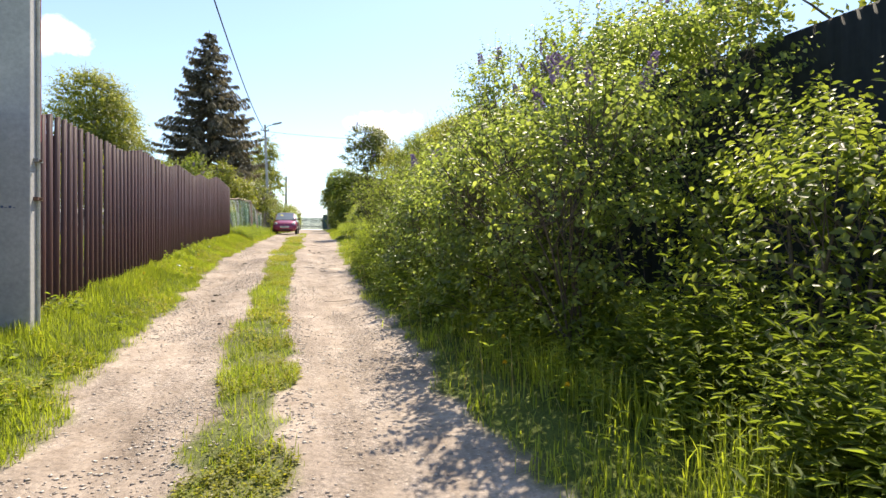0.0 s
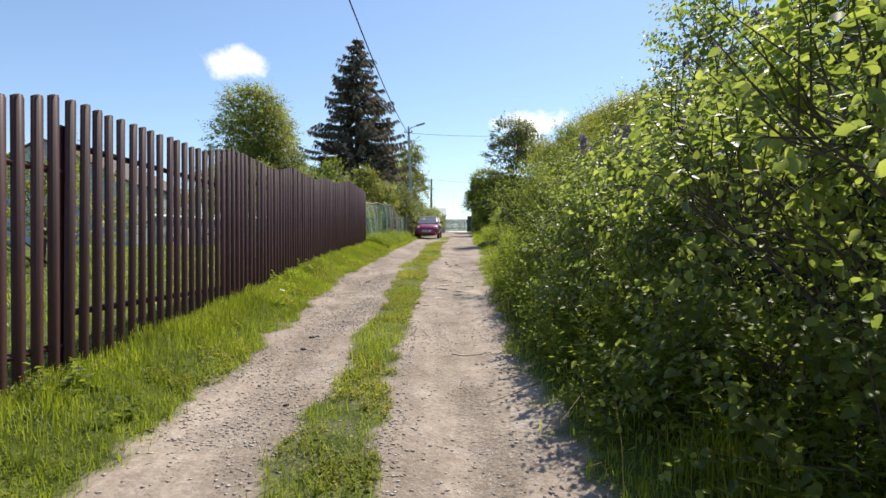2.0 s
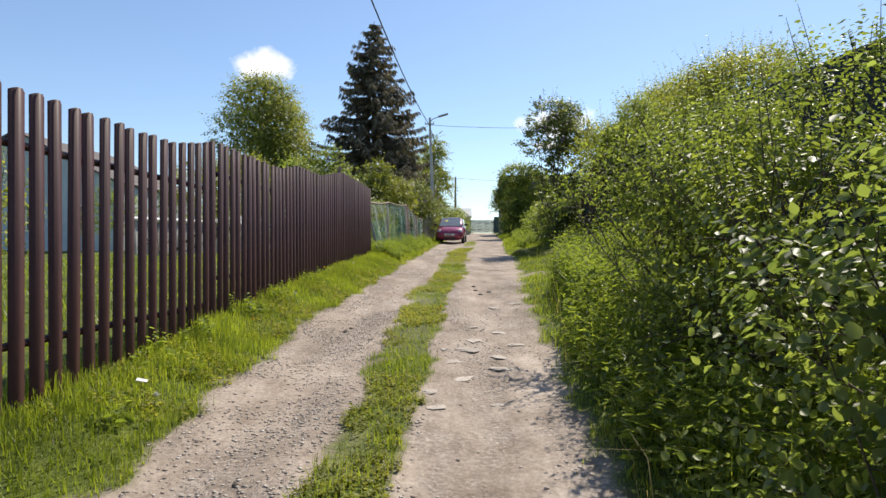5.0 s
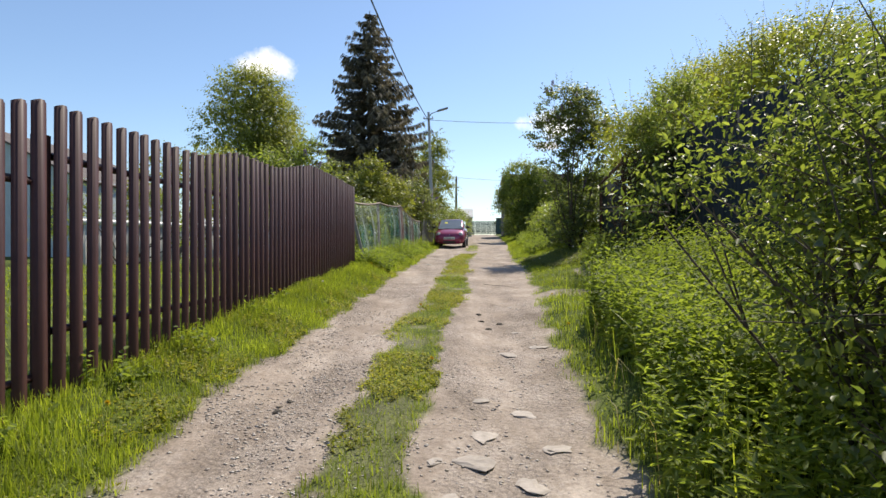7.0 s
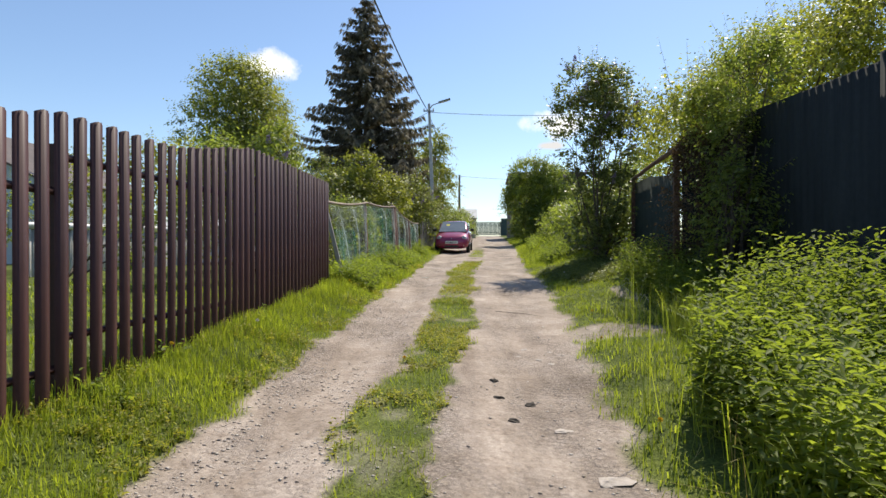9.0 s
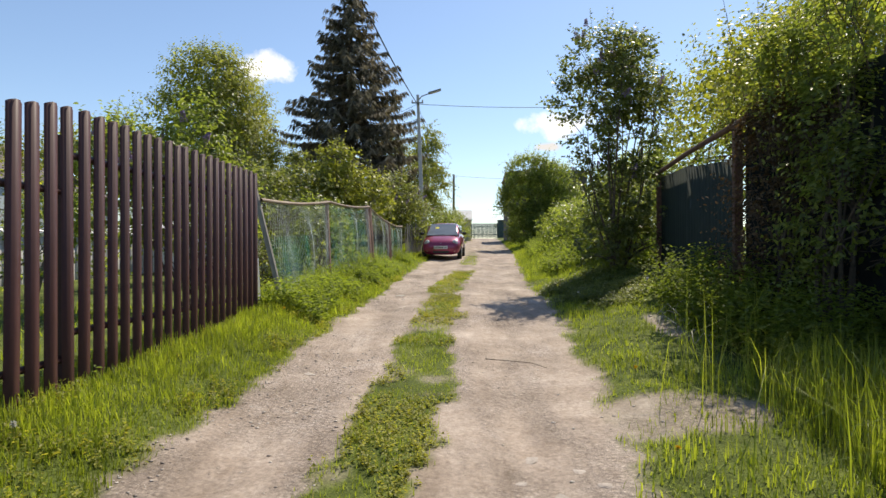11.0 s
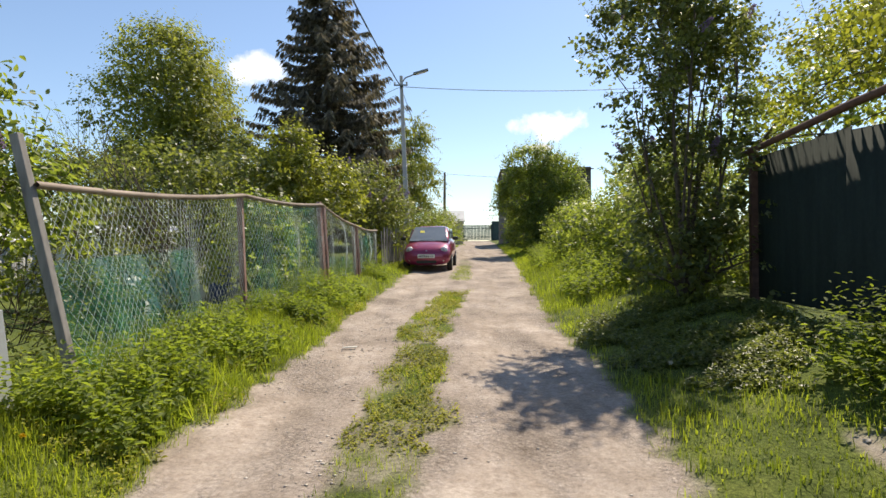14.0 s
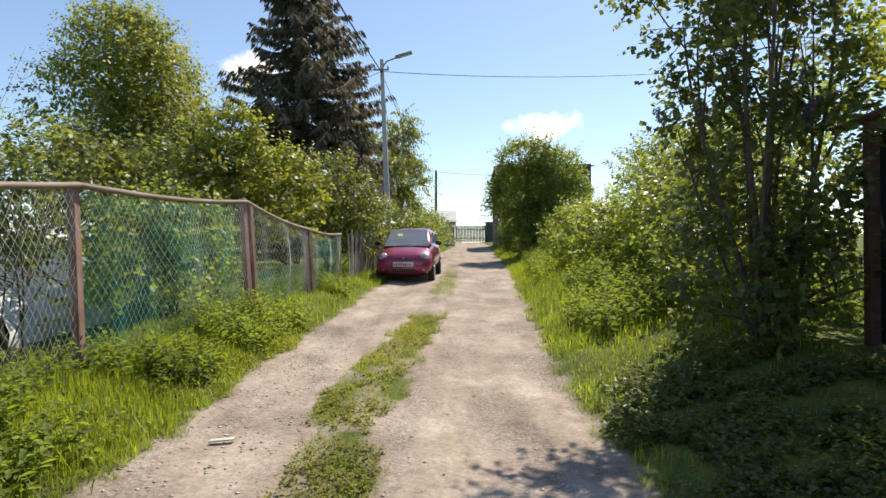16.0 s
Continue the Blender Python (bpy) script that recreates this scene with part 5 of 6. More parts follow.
plant("lilac_bush", (2.45, 4.3), [(1.78, 4.5, 2.2, 0.28, 0.45, 0.28), (1.9, 3.8, 1.75, 0.25, 0.4, 0.3), (1.72, 5.2, 1.95, 0.25, 0.45, 0.25), (2.3, 3.8, 2.35, 0.35, 0.4, 0.3), (1.85, 5.9, 2.2, 0.28, 0.4, 0.25)],
      900, 7, 0.058, M_LILACLIT, "young lilac sprigs with broad leaves arching towards the lane", "bush", stems=9, stem_r=0.014, twig=0.38, width=0.74, blossoms=5, fine=200, round_edge=True, shoots=0.0)
plant("lilac_bush", (2.7, 8.3), [(2.25, 8.2, 1.7, 0.58, 1.0, 0.85), (2.3, 7.6, 2.2, 0.45, 0.7, 0.45), (3.3, 8.6, 2.9, 0.65, 1.0, 0.7), (2.1, 9.0, 1.6, 0.48, 0.7, 0.75), (2.0, 8.2, 1.15, 0.45, 1.0, 0.45), (3.2, 8.0, 3.8, 0.5, 0.7, 0.45)],
      3800, 8, 0.060, M_LILAC, "lilac bush crowding the edge of the track", "bush", blossoms=18, stems=12, twig=0.34, width=0.72, fine=300, round_edge=True, gaps=0.45)
plant("shrub", (2.7, 10.7), [(2.3, 10.4, 1.9, 0.6, 1.0, 0.85), (2.35, 11.4, 2.1, 0.58, 0.8, 0.9), (3.2, 10.9, 2.8, 0.7, 1.1, 0.65), (2.5, 10.9, 2.25, 0.45, 0.8, 0.45), (2.1, 10.6, 1.4, 0.45, 1.1, 0.45)],
      3300, 8, 0.054, M_SHRUB, "dense small-leaved shrub at the lane's edge", "bush", stems=12, twig=0.30, fine=260, gaps=0.4)
plant("elder_bush", (2.7, 12.4), [(1.72, 12.75, 2.6, 0.26, 0.26, 0.2), (2.05, 12.6, 2.9, 0.36, 0.4, 0.3), (2.45, 12.5, 2.7, 0.42, 0.5, 0.36), (2.3, 12.3, 2.1, 0.42, 0.5, 0.4), (2.95, 12.6, 3.05, 0.55, 0.6, 0.45), (2.6, 12.1, 2.5, 0.55, 0.55, 0.8), (3.4, 13.0, 2.7, 0.6, 0.6, 0.8), (3.6, 13.0, 3.2, 0.5, 0.6, 0.4)],
      3000, 9, 0.052, M_SHRUB, "elder bush reaching over the nettles", "bush", stems=16, stem_r=0.018, twig=0.32, width=0.5, fine=260, gaps=0.42, shell=0.35)
plant("lilac_bush", (4.2, 7.2), [(4.2, 6.0, 3.3, 0.45, 0.8, 0.8), (4.15, 7.4, 3.5, 0.5, 0.9, 0.85), (4.2, 8.8, 3.4, 0.45, 0.8, 0.8), (4.1, 7.0, 2.3, 0.4, 1.2, 0.9), (4.3, 4.8, 3.2, 0.4, 0.7, 0.75), (4.3, 10.0, 3.2, 0.4, 0.8, 0.7)],
      2600, 8, 0.075, M_LILAC, "tall lilac with fading blossoms against the dark fence", "bush", blossoms=16, stems=12, twig=0.34, width=0.7, fine=160)
plant("shrub", (3.3, 2.6), [(3.3, 2.6, 1.3, 0.8, 0.9, 0.9), (3.9, 3.5, 1.6, 0.6, 0.8, 0.9), (3.6, 1.2, 1.2, 0.8, 0.9, 0.9)], 1900, 8, 0.075, M_SHRUB, "low leafy shrub below the dark fence", "bush", stems=8)
plant("tree", (6.6, 6.5), [(6.4, 5.5, 4.3, 1.4, 1.9, 1.2), (6.4, 8.5, 4.3, 1.4, 1.8, 1.0), (6.3, 3.0, 4.3, 1.5, 1.6, 1.4)], 2600, 8, 0.12, M_DARKLEAF, "leafy tree rising behind the dark fence", "tree", trunk=0.14, limbs=14)
plant("tree", (7.4, 14.5), [(7.6, 14.0, 4.0, 1.5, 1.6, 0.9), (7.6, 16.8, 4.4, 1.4, 1.6, 0.9), (7.6, 11.5, 3.9, 1.5, 1.6, 1.0)], 2600, 8, 0.10, M_YELLOWISH, "yellow-green tree behind the dark fence", "tree", trunk=0.12, limbs=14)
plant("tree", (6.9, 22.5), [(7.0, 21.0, 5.6, 1.2, 1.4, 1.0), (6.9, 23.4, 5.8, 1.2, 1.3, 1.1), (6.9, 25.4, 5.8, 1.2, 1.2, 1.1), (8.6, 22.5, 6.2, 1.3, 1.6, 1.1), (5.6, 22.7, 4.8, 0.6, 0.7, 0.7), (6.2, 27.0, 5.3, 0.8, 0.9, 0.8), (8.2, 26.0, 6.3, 1.3, 1.4, 1.1), (4.35, 22.1, 4.85, 0.5, 0.6, 0.4), (4.7, 23.3, 5.0, 0.5, 0.7, 0.4)],
      7600, 8, 0.085, M_YELLOWISH, "yellow-green tree hanging over the fence and gate", "tree", trunk=0.13, limbs=26, fine=320, twig=0.5, gaps=0.1)
plant("withered_climber", (4.25, 21.4), [(4.2, 21.3, 2.7, 0.35, 0.45, 0.8), (4.25, 21.4, 3.5, 0.4, 0.4, 0.8), (4.4, 21.3, 3.9, 0.35, 0.4, 0.4)], 1200, 7, 0.06, M_DRYLEAF, "dry brown climber on the fence corner", "bush", stems=8, twig=0.3)
plant("shrub", (4.3, 20.6), [(4.5, 21.4, 4.6, 0.4, 0.5, 0.5), (4.8, 20.9, 5.0, 0.45, 0.8, 0.6), (4.4, 20.4, 2.9, 0.35, 0.5, 0.8), (4.5, 20.8, 3.9, 0.35, 0.5, 0.6)], 1900, 8, 0.075, M_SHRUB, "green shrub hanging over the fence corner", "bush", stems=8)
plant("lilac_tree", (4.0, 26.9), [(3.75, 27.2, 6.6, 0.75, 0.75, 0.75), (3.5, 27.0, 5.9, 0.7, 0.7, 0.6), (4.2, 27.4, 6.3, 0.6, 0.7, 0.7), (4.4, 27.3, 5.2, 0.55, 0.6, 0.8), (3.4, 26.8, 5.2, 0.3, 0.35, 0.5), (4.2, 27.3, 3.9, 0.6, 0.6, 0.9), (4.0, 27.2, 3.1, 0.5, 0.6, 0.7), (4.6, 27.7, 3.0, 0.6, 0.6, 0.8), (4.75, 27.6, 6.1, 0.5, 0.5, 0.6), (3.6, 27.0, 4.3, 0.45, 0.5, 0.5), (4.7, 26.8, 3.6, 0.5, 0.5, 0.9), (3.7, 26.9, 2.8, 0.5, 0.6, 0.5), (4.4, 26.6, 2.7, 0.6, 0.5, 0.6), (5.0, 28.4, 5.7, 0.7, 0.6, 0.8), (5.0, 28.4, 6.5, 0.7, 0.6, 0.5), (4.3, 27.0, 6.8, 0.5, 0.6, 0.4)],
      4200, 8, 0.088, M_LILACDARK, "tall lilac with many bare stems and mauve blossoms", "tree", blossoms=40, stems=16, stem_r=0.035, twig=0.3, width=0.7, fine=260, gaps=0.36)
plant("shrub", (5.0, 30.5), [(5.0, 29.5, 3.5, 0.9, 1.1, 1.0), (5.2, 31.5, 3.5, 0.9, 1.2, 1.0), (4.9, 33.5, 3.4, 0.9, 1.2, 0.8), (6.1, 32.5, 4.4, 1.1, 1.3, 1.0)], 3300, 8, 0.085, M_SHRUB, "green shrubs on the grassy bank", "bush", stems=10)
plant("shrub", (5.2, 37.0), [(5.0, 36.0, 3.4, 0.9, 1.3, 0.7), (5.3, 38.5, 3.6, 0.9, 1.4, 0.8), (6.8, 36.5, 4.4, 1.1, 1.6, 1.1), (5.5, 41.0, 3.8, 0.9, 1.5, 0.8)], 3000, 8, 0.09, M_SHRUB, "light green shrubs on the grassy bank", "bush", stems=10)
plant("willow_tree", (4.8, 45.3), [(4.6, 45.3, 5.7, 1.3, 1.2, 1.1), (4.6, 45.2, 6.9, 1.0, 0.9, 0.75), (5.6, 45.6, 6.3, 1.1, 1.1, 1.0), (3.8, 45.0, 5.2, 0.8, 0.8, 0.8), (6.1, 45.4, 5.2, 1.0, 0.9, 1.0), (4.5, 44.8, 4.2, 0.9, 0.9, 0.7), (5.5, 44.8, 4.2, 0.9, 0.9, 0.8), (4.4, 44.4, 3.6, 0.8, 0.9, 0.6), (5.3, 44.2, 3.6, 0.9, 0.9, 0.6)], 6000, 8, 0.10, M_SHRUB,
      "rounded green tree beside the lane", "tree", trunk=0.10, limbs=18, twig=0.45, gaps=0.05, shell=0.75)
plant("shrub", (5.0, 50.5), [(4.9, 49.5, 4.3, 0.9, 1.3, 1.1), (5.2, 52.5, 4.4, 1.0, 1.4, 1.2), (5.5, 56.0, 4.5, 1.0, 1.5, 1.2)], 1500, 8, 0.11, M_SHRUB, "shrubs before the wooden house", "bush", stems=8, simple=True)
plant("far_trees", (8.0, 34.0), [(8.5, 31.0, 5.6, 1.9, 2.0, 1.6), (8.8, 35.0, 5.4, 2.0, 2.2, 1.6), (8.6, 40.0, 5.4, 2.0, 2.2, 1.5), (8.5, 28.5, 5.8, 1.6, 1.5, 1.5)], 2600, 8, 0.13, M_SHRUB, "leafy trees behind the bank", "tree", stems=8, stem_r=0.08, simple=True)

# ---- weeds, grass and stones ----
def weeds(name, x, y, high, leaf, per, mat, label, category="weeds", width=0.4, pair=True):
    """Upright weeds: thin stems with spreading toothed leaves up their length."""
    n = len(x)
    z = lie(x, y)
    h = high * (0.55 + 0.6 * rng.random(n)) * (0.72 + 0.56 * value_noise(x, y, 0.8, 61))
    lean = rng.normal(size=(n, 2)) * 0.10
    idx = np.repeat(np.arange(n), per)
    s = np.tile(np.linspace(0.15, 1.0, per), n)
    base = np.stack([x[idx] + lean[idx, 0] * h[idx] * s, y[idx] + lean[idx, 1] * h[idx] * s, z[idx] + h[idx] * s], 1)
    a = np.tile(np.arange(per) * 1.62, n) + rng.random(n)[idx] * 6.283 + np.tile(np.arange(per) % 2 * np.pi, n)
    up = 0.55 * s - 0.15
    way = np.stack([np.cos(a), np.sin(a), up + 0.3 * rng.normal(size=len(a))], 1)
    nor = np.stack([-np.cos(a) * 0.3, -np.sin(a) * 0.3, np.ones(len(a))], 1) + 0.32 * rng.normal(size=(len(a), 3))
    size = leaf * (0.7 + 0.6 * rng.random(len(a))) * (1.15 - 0.55 * s)
    tagged(part(name, leaf_mesh(name, base, way, unit(nor), size, width=width, fold=0.35), mat), label, category, kind="stuff")


# where the tall lilac's shade is built up: thinner grass, darker weeds
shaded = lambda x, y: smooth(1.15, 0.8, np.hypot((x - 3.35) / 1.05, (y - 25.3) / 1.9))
grass_note = "fresh green grass on the verges of the lane"
# verge under the brown fence
x, y = strewn(240000, -2.45, -0.2, 2.0, 29.0, lambda x, y: (x < left_edge(y) + 0.15) * (1 - bareness(x, y)) * (0.6 + 0.4 * smooth(0.30, 0.55, value_noise(x, y, 0.35, 21))))
tall = 0.045 + 0.06 * smooth(0.1, 0.8, left_edge(y) - x) + 0.05 * value_noise(x, y, 0.6, 22)
tall = tall * (0.65 + 0.75 * value_noise(x, y, 0.24, 44))
blades("grass", x, y, tall * (0.55 + 0.7 * rng.random(len(x))), 0.005 + 0.005 * rng.random(len(x)), M_GRASS, 0.8, grass_note)
# middle strip
x, y = strewn(150000, -0.7, 1.8, 2.0, 38.0, lambda x, y: (x > strip_left(y) - 0.25) * (x < strip_right(y) + 0.25) * (1 - bareness(x, y)) * (0.45 + 0.55 * smooth(0.35, 0.6, value_noise(x, y, 0.28, 23))))
blades("grass", x, y, (0.025 + 0.050 * value_noise(x, y, 0.4, 24)) * (1.7 - 0.7 * smooth(9, 16, y)) * (0.6 + 0.7 * rng.random(len(x))), 0.005 + 0.005 * rng.random(len(x)), M_GRASS, 1.0, "short trodden grass between the wheel tracks")
x, y = strewn(40000, -0.7, 1.8, 0.0, 32.0, lambda x, y: (x > strip_left(y) - 0.15) * (x < strip_right(y) + 0.15) * smooth(0.9, 0.4, bareness(x, y)) * smooth(0.36, 0.6, value_noise(x, y, 0.45, 25)))
weeds("clover", x, y, 0.065, 0.028, 5, M_CLOVER, "low clover and plantain between the tracks", width=0.75)
x, y = strewn(17000, -2.4, -0.2, 1.0, 30.0, lambda x, y: (x < left_edge(y) + 0.1) * (1 - bareness(x, y)) * smooth(0.40, 0.62, value_noise(x, y, 0.4, 46)))
weeds("clover", x, y, 0.10, 0.036, 5, M_CLOVER, "low clover and dandelion leaves on the verge", width=0.6)
# ragged tufts along the edges of the bare ground
x, y = strewn(110000, -1.9, 3.0, 0.5, 34.0, lambda x, y: smooth(0.08, 0.3, bareness(x, y)) * smooth(1.0, 0.75, bareness(x, y)) * smooth(0.45, 0.6, value_noise(x, y, 0.22, 37)))
blades("grass", x, y, (0.03 + 0.06 * value_noise(x, y, 0.3, 38)) * (0.5 + 0.8 * rng.random(len(x))), 0.003 + 0.004 * rng.random(len(x)), M_GRASS, 1.3, "ragged tufts of grass along the wheel tracks")
x, y = strewn(14000, -2.0, 2.4, 0.5, 32.0, lambda x, y: smooth(0.95, 0.5, bareness(x, y)) * smooth(0.5, 0.65, value_noise(x, y, 0.5, 39)) * 0.5)
blades("dry_grass", x, y, 0.03 + 0.06 * rng.random(len(x)), 0.003 + 0.003 * rng.random(len(x)), M_DRYGRASS, 1.8, "dry straw among the trodden grass")
# right side
x, y = strewn(90000, 1.0, 4.4, 1.0, 29.0, lambda x, y: (x > right_edge(y) - 0.2) * (1 - bareness(x, y)) * (0.25 + 0.75 * smooth(0.3, 0.55, value_noise(x, y, 0.4, 26))) * (1 - 0.85 * shaded(x, y)))
th = 0.06 + 0.20 * smooth(0.15, 0.7, x - right_edge(y)) * (1 - smooth(15.5, 17.5, y)) + 0.06 * value_noise(x, y, 0.5, 27)
th = th * (0.6 + 0.8 * value_noise(x, y, 0.26, 45))
blades("grass", x, y, th * (0.5 + 0.8 * rng.random(len(x))), 0.005 + 0.005 * rng.random(len(x)), M_GRASS, 0.9, grass_note)
x, y = strewn(95000, 1.8, 6.5, 28.0, 60.0, lambda x, y: (x > right_edge(y) - 0.2) * (1 - bareness(x, y)) * 0.8)
blades("grass", x, y, (0.08 + 0.13 * value_noise(x, y, 0.8, 28)) * (0.5 + 0.8 * rng.random(len(x))), 0.009 + 0.008 * rng.random(len(x)), M_GRASS, 0.9, grass_note)
x, y = strewn(75000, -2.6, 1.5, 22.0, 60.0, lambda x, y: (x < left_edge(y) + 0.1) * (1 - bareness(x, y)))
blades("grass", x, y, (0.08 + 0.13 * value_noise(x, y, 0.8, 29)) * (0.5 + 0.8 * rng.random(len(x))), 0.006 + 0.006 * rng.random(len(x)), M_GRASS, 0.9, grass_note)
x, y = strewn(48000, -9.5, -2.4, 2.0, 26.0, lambda x, y: 0.5 + 0 * x)
blades("grass", x, y, 0.06 + 0.06 * rng.random(len(x)), 0.012 + 0.010 * rng.random(len(x)), M_GRASS, 0.9, "mown garden lawn behind the brown fence")
# low dark weeds whose leaf colour deepens the shade of the tall lilac
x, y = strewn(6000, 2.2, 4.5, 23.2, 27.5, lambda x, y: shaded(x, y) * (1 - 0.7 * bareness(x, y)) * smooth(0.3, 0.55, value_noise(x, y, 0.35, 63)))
weeds("shade_weeds", x, y, 0.10, 0.05, 5, M_LILACDARK, "low dark weeds added to deepen the shade under the tall lilac", width=0.8)
# nettles and tall weeds
x, y = strewn(6600, 1.45, 4.7, 12.4, 18.4, lambda x, y: (x > right_edge(y) + 0.42 + 1.1 * smooth(16.0, 18.0, y)) * smooth(0.15, 0.4, value_noise(x, y, 0.7, 31)))
weeds("nettles", x, y, 0.85, 0.094, 11, M_NETTLE, "thick bed of bright green nettles")
x, y = strewn(2600, 2.4, 4.7, 19.8, 23.4, lambda x, y: (x > 3.3 + 0.04 * (y - 20)) * (0.9 + 0 * x))
weeds("nettles", x, y, 0.62, 0.08, 10, M_NETTLE, "dusty weeds heaped by the gate", width=0.45)
x, y = strewn(3200, 1.3, 3.9, 0.5, 6.5, lambda x, y: (x > right_edge(y) + 0.35) * (0.1 + 0.5 * smooth(1.9, 2.4, x)))
weeds("tall_weeds", x, y, 0.62, 0.10, 12, M_NETTLE, "tall narrow-leaved weeds at the edge of the lane", width=0.22)
x, y = strewn(260, 2.1, 3.3, 1.2, 3.4, lambda x, y: smooth(0.2, 0.5, value_noise(x, y, 0.6, 51)))
weeds("tall_weeds", x, y, 0.85, 0.13, 16, M_NETTLE, "tall bright willowherb at the edge of the lane", width=0.2)
x, y = strewn(2300, 1.3, 3.0, 6.0, 13.0, lambda x, y: (x > right_edge(y) + 0.12) * (0.7 + 0 * x))
weeds("tall_weeds", x, y, 0.5, 0.10, 9, M_NETTLE, "weeds crowding under the shrubs", width=0.3)
x, y = strewn(2400, -1.95, -0.7, 22.4, 34.0, lambda x, y: (x < left_edge(y) - 0.12) * smooth(0.3, 0.55, value_noise(x, y, 0.6, 32)))
weeds("tall_weeds", x, y, 0.36, 0.08, 10, M_NETTLE, "leafy weeds under the wire fence", width=0.5)
x, y = strewn(4200, 2.4, 5.5, 27.5, 44.0, lambda x, y: (x > right_edge(y) + 0.45) * smooth(0.3, 0.55, value_noise(x, y, 1.0, 33)))
weeds("tall_weeds", x, y, 0.5, 0.11, 9, M_NETTLE, "leafy weeds on the bank", width=0.45)
x, y = strewn(900, -2.35, -1.6, 1.0, 22.0, lambda x, y: smooth(0.62, 0.75, value_noise(x, y, 0.5, 34)))
weeds("tall_weeds", x, y, 0.2, 0.075, 7, M_NETTLE, "small weeds at the foot of the fence", width=0.6)
x, y = strewn(1500, 1.5, 4.4, 8.0, 21.5, lambda x, y: (x > right_edge(y) + 0.1) * smooth(0.5, 0.7, value_noise(x, y, 0.8, 35)))
blades("tall_grass", x, y, 0.5 + 0.45 * rng.random(len(x)), 0.005 + 0.003 * rng.random(len(x)), M_GRASS, 1.1, "long arching grass stalks")
x, y = strewn(260, 1.25, 2.2, 3.0, 16.0, lambda x, y: (x > right_edge(y)) * (0.6 + 0 * x))
blades("dry_grass", x, y, 0.25 + 0.35 * rng.random(len(x)), 0.004 + 0.003 * rng.random(len(x)), M_DRYGRASS, 1.6, "bleached dry grass stalks")

x, y = strewn(15000, 2.3, 4.6, 17.4, 19.6, lambda x, y: (x > right_edge(y) + 1.05) * (0.3 + 0.7 * smooth(0.4, 0.6, value_noise(x, y, 0.7, 36))))
blades("tall_grass", x, y, 0.25 + 0.4 * rng.random(len(x)), 0.004 + 0.004 * rng.random(len(x)), M_GRASS, 1.0, "tall bright grass beside the gateway")
lob = [(-70 + 9.5 * i + 3 * math.sin(i * 2.3), 96 + 4 * math.sin(i * 1.3), 5.0 + 0.3 * math.sin(i * 3.1), 7.0, 4.0, 1.1) for i in range(17)]
far_mesh, _p, _t, _q = foliage("far_woods", lob, 6500, 6, 0.6, twig=0.8, simple=True, shell=0.7)
tagged(part("far_woods", far_mesh, M_DARKLEAF), "distant dark line of trees beyond the lane", "trees", kind="stuff")

# loose stones of the track
def pebbles(name, n, x0, x1, y0, y1, lo, hi, label):
    x, y = strewn(n, x0, x1, y0, y1, lambda x, y: bareness(x, y) * (1 - 0.8 * smooth(12, 19, y)) * (0.15 + 0.85 * smooth(0.4, 0.65, value_noise(x, y, 0.6, 41))))
    m = len(x)
    t = np.array([(1, 0, 0), (0, 1, 0), (-1, 0, 0), (0, -1, 0), (0, 0, 1), (0, 0, -1)], float)
    V = t[None] * (0.65 + 0.7 * rng.random((m, 6, 1)))
    a = rng.random(m) * 6.283
    r = lo + (hi - lo) * rng.random(m) ** 2.5
    c, s = np.cos(a)[:, None], np.sin(a)[:, None]
    V = np.stack([(V[..., 0] * c - V[..., 1] * s) * r[:, None], (V[..., 0] * s + V[..., 1] * c) * r[:, None], V[..., 2] * r[:, None] * 0.28], -1)
    V = V + np.stack([x, y, lie(x, y) + 0.15 * r], 1)[:, None]
    f = np.array([(0, 1, 4), (1, 2, 4), (2, 3, 4), (3, 0, 4), (1, 0, 5), (2, 1, 5), (3, 2, 5), (0, 3, 5)])
    tagged(part(name, mesh_np(name, V.reshape(-1, 3), (np.arange(m)[:, None, None] * 6 + f).reshape(-1, 3)), M_PEBBLE), label, "gravel", kind="stuff")


pebbles("gravel", 72000, -1.5, 0.2, 0.5, 30.0, 0.003, 0.017, "loose grey gravel in the wheel track")
pebbles("gravel", 26000, 0.0, 2.4, 0.5, 32.0, 0.003, 0.017, "small stones strewn over the bare track")


def stone(x, y, r, flat, mat, name="stone", label="flat pale stone lying in the wheel track", group="stones in the track"):
    bm = bmesh.new()
    bmesh.ops.create_icosphere(bm, subdivisions=2, radius=1)
    sd = rng.random(3) * 40
    for v in bm.verts:
        k = 0.72 + 0.55 * noise.noise(Vector((v.co.x * 1.3 + sd[0], v.co.y * 1.3 + sd[1], v.co.z * 1.3 + sd[2])))
        v.co = Vector((v.co.x * r * k * 1.25, v.co.y * r * k * 0.9, max(-0.5, min(0.75, v.co.z * k)) * r * flat))
    ob = part(name, bm, mat)
    ob.matrix_basis = pose(x, y, float(lie(x, y)) - 0.1 * r * flat, 0, 0, rng.random() * 360)
    return tagged(ob, label, "stone", group)


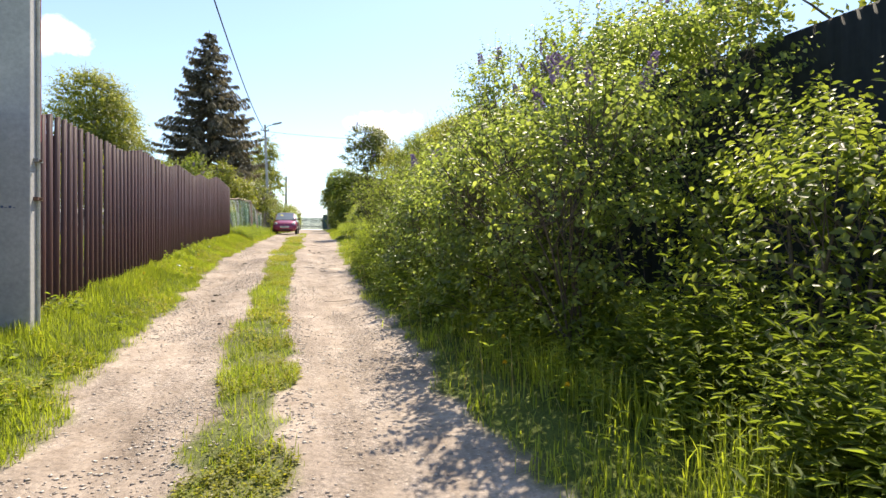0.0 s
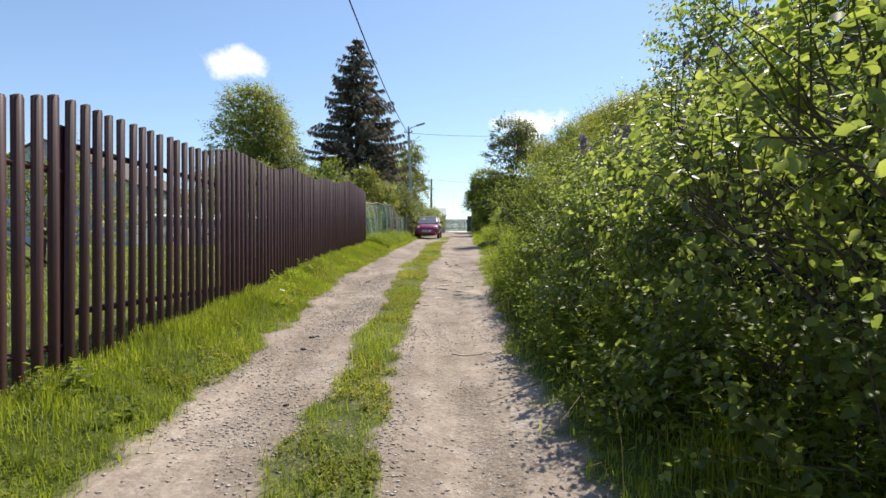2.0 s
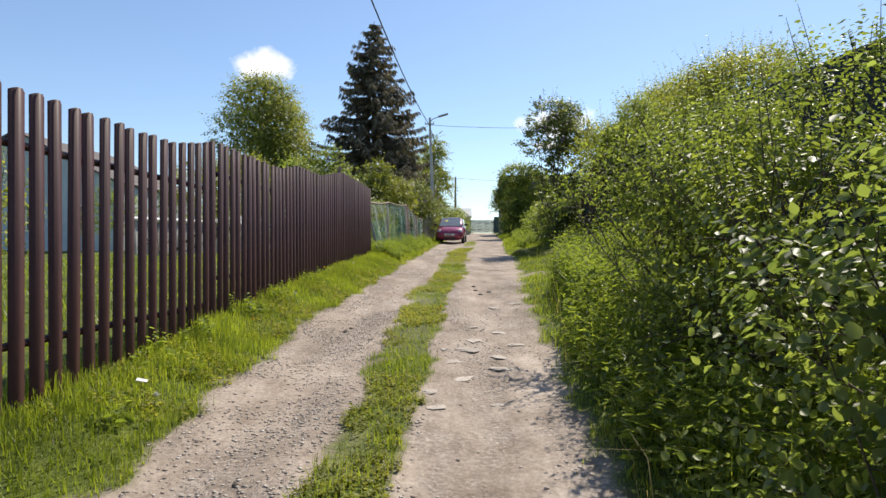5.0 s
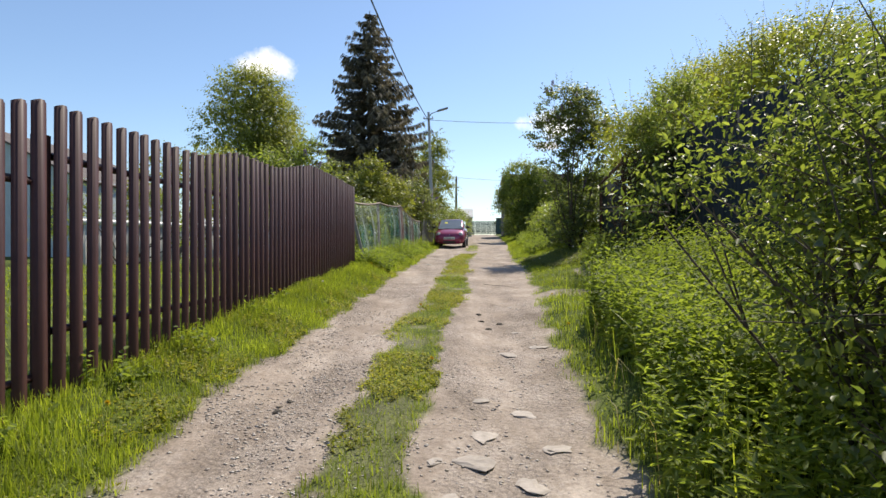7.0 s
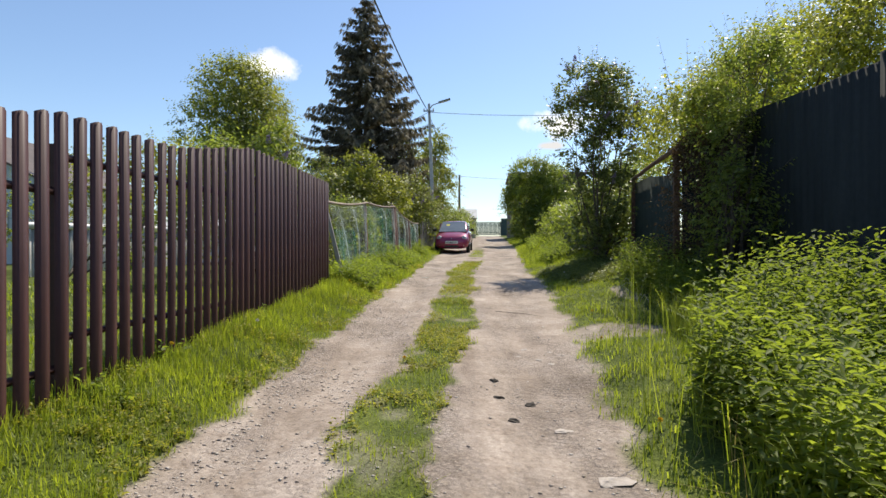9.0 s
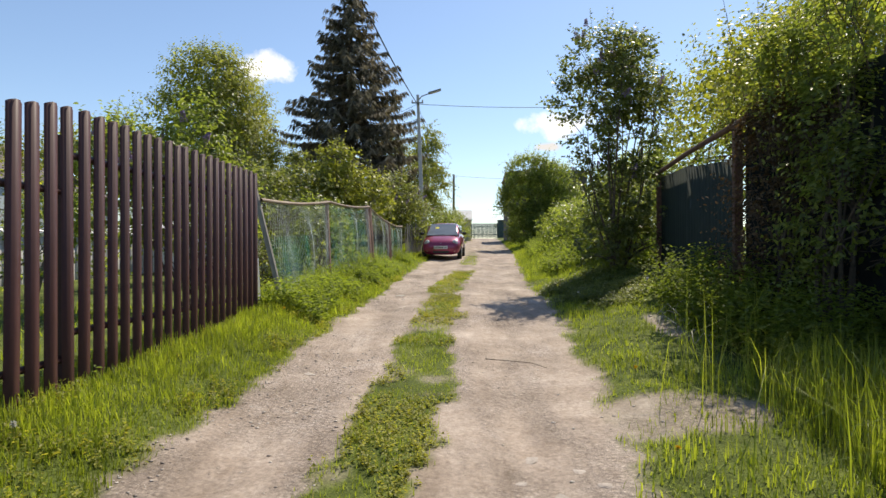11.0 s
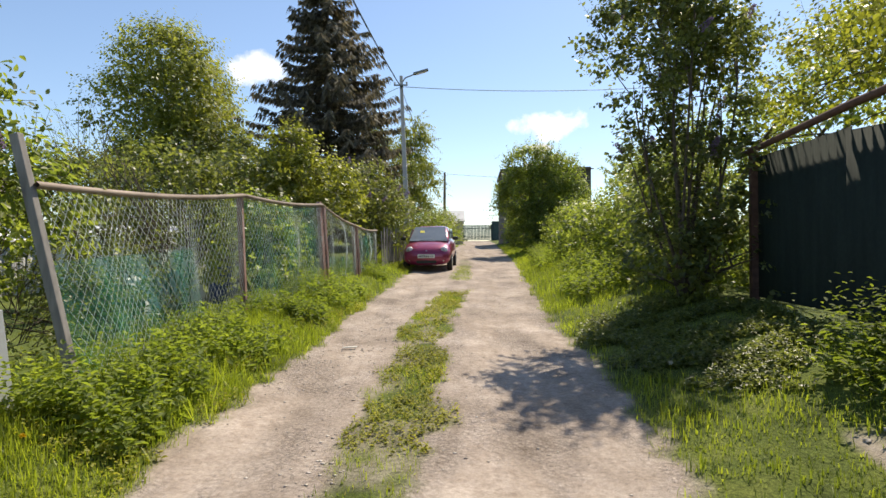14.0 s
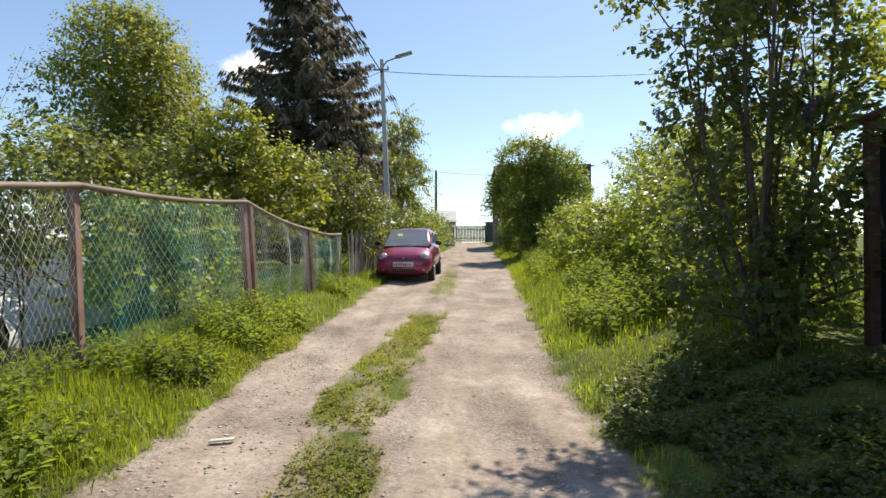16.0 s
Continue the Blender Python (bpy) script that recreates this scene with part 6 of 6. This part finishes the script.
for x, y, r in ((0.55, 12.75, 0.11), (0.86, 12.5, 0.09), (0.62, 13.1, 0.10), (0.40, 12.3, 0.08), (1.05, 12.9, 0.08), (0.95, 13.5, 0.09), (0.62, 13.75, 0.07), (0.32, 12.75, 0.06), (0.85, 12.1, 0.09), (0.5, 11.85, 0.08),
                (0.3, 11.1, 0.07), (0.22, 11.45, 0.08), (0.95, 15.2, 0.09), (1.15, 16.1, 0.06), (1.3, 15.4, 0.08), (-0.709, 20.39, 0.05), (0.75, 11.2, 0.05),
                (1.25, 18.0, 0.05), (1.4, 18.3, 0.04), (1.15, 18.5, 0.045), (1.35, 17.8, 0.04), (1.5, 18.1, 0.035), (1.05, 18.2, 0.03)):
    stone(x, y, r * 1.35, 0.13, M_PALESTONE)
for x, y, r in ((-0.957, 8.593, 0.04), (-0.985, 9.13, 0.045), (-0.93, 9.2, 0.03), (-0.75, 9.95, 0.03), (-0.72, 9.7, 0.025), (0.74, 17.14, 0.045), (0.76, 16.75, 0.05), (0.98, 16.6, 0.055), (0.82, 16.25, 0.04), (-0.86, 13.5, 0.05),
                (-0.84, 13.75, 0.035), (-0.88, 13.62, 0.03), (-0.7, 6.9, 0.03), (-1.05, 7.4, 0.025)):
    stone(x, y, r, 0.7, M_CLOD, "clod", "dark crumbly clod of earth on the track", "clods on the track")

for x, y, r in ((3.30, 22.25, 0.05), (3.42, 21.95, 0.06), (3.55, 22.15, 0.075), (3.28, 21.75, 0.04), (3.38, 21.50, 0.045), (3.60, 21.75, 0.055), (3.25, 21.35, 0.035), (3.48, 21.30, 0.04), (3.36, 22.5, 0.04), (3.62, 22.4, 0.05), (3.2, 22.45, 0.03)):
    stone(x, y, r, 0.75, M_STONE, "stone", "rounded pale stone among the weeds by the gateway", "stones by the gateway")
for i in range(14):
    x, y = 3.15 + 0.5 * rng.random(), 20.9 + 1.7 * rng.random()
    a, k = rng.random() * 6.283, 0.14 + 0.22 * rng.random()
    p = np.array([(x, y, 0.02), (x + 0.5 * k * math.cos(a), y + 0.5 * k * math.sin(a), 0.10 + 0.1 * rng.random()), (x + k * math.cos(a), y + k * math.sin(a), 0.04)])
    p[:, 2] += lie(p[:, 0], p[:, 1])
    tagged(part("dry_stalk", tubes("dry_stalk", [(p, np.array([0.005, 0.004, 0.003]))], 5), M_DRYSTALK), "bleached dry stalk bent over the rubble", "stalk", "dry stalks by the gateway")

for pts in ([(0.58, 8.36, 0), (0.70, 8.30, 0.005), (0.84, 8.31, 0.005), (0.98, 8.38, 0.01)], [(0.98, 20.85, 0.01), (1.2, 20.9, 0.02), (1.45, 20.85, 0.03), (1.58, 20.65, 0.02)], [(1.3, 7.3, 0.02), (1.0, 7.05, 0.01), (0.8, 6.95, 0.01)]):
    p = np.array(pts)
    p[:, 2] = lie(p[:, 0], p[:, 1]) + 0.005
    tagged(part("fallen_twig", tubes("fallen_twig", [(p, np.linspace(0.0035, 0.002, len(p)))], 5), M_TWIG), "dry twig lying across the track", "twig", "fallen twigs")
tagged(part("paper_scrap", slab([(x, y, float(lie(x, y)) + 0.13) for x, y in ((-1.80, 10.83), (-1.74, 10.86), (-1.75, 10.90), (-1.81, 10.87))], 0.004), M_WHITESHEET), "white scrap of paper caught in the grass", "scrap")
tagged(part("bark_chip", slab([(x, y, float(lie(x, y)) + 0.018) for x, y in ((-0.46, 25.62), (-0.31, 25.66), (-0.30, 25.70), (-0.46, 25.66))], 0.01), M_LIGHTPAINT), "pale curled chip of wood on the track", "wood chip")


def flower(x, y, h, mat, ball, label, name="dandelion"):
    z = float(lie(x, y))
    f = thing(name, x, y, z, label, "flower", "dandelions")
    part("stalk", tubes("stalk", [([(0, 0, 0), (0.01, 0, h * 0.6), (0.015, 0.01, h)], [0.003, 0.003, 0.002])], 5), M_GRASS, f)
    n = 70
    d = unit(rng.normal(size=(n, 3)) + np.array([0, 0, 0.0 if ball else 1.1]))
    part("flower_head", leaf_mesh("flower_head", np.tile(np.array([[0.015, 0.01, h]]), (n, 1)), d, unit(rng.normal(size=(n, 3))), np.full(n, 0.022), width=0.25, simple=True), mat, f)


for x, y, h in ((-1.95, 9.0, 0.16), (-1.75, 12.9, 0.14), (-1.9, 16.8, 0.18), (-1.5, 22.1, 0.12), (-0.05, 8.9, 0.06), (0.05, 6.7, 0.05), (0.2, 14.6, 0.06), (1.45, 3.6, 0.25), (1.6, 4.0, 0.32), (1.55, 2.9, 0.3), (1.7, 15.9, 0.1), (1.9, 18.2, 0.12), (2.2, 19.9, 0.1), (-1.7, 25.4, 0.2), (-0.1, 17.7, 0.05)):
    flower(x, y, h, M_DANDELION, False, "yellow dandelion in the grass")
for x, y, h in ((-1.55, 10.6, 0.2), (-1.7, 14.3, 0.22), (-1.6, 17.9, 0.22), (3.2, 21.9, 0.75), (3.35, 22.3, 0.85), (3.0, 22.0, 0.6), (-1.5, 26.4, 0.3), (-1.35, 28.2, 0.3), (-1.25, 30.0, 0.3), (2.5, 23.6, 0.25)):
    flower(x, y, h, M_SEEDHEAD, True, "white dandelion seed head on a stalk")
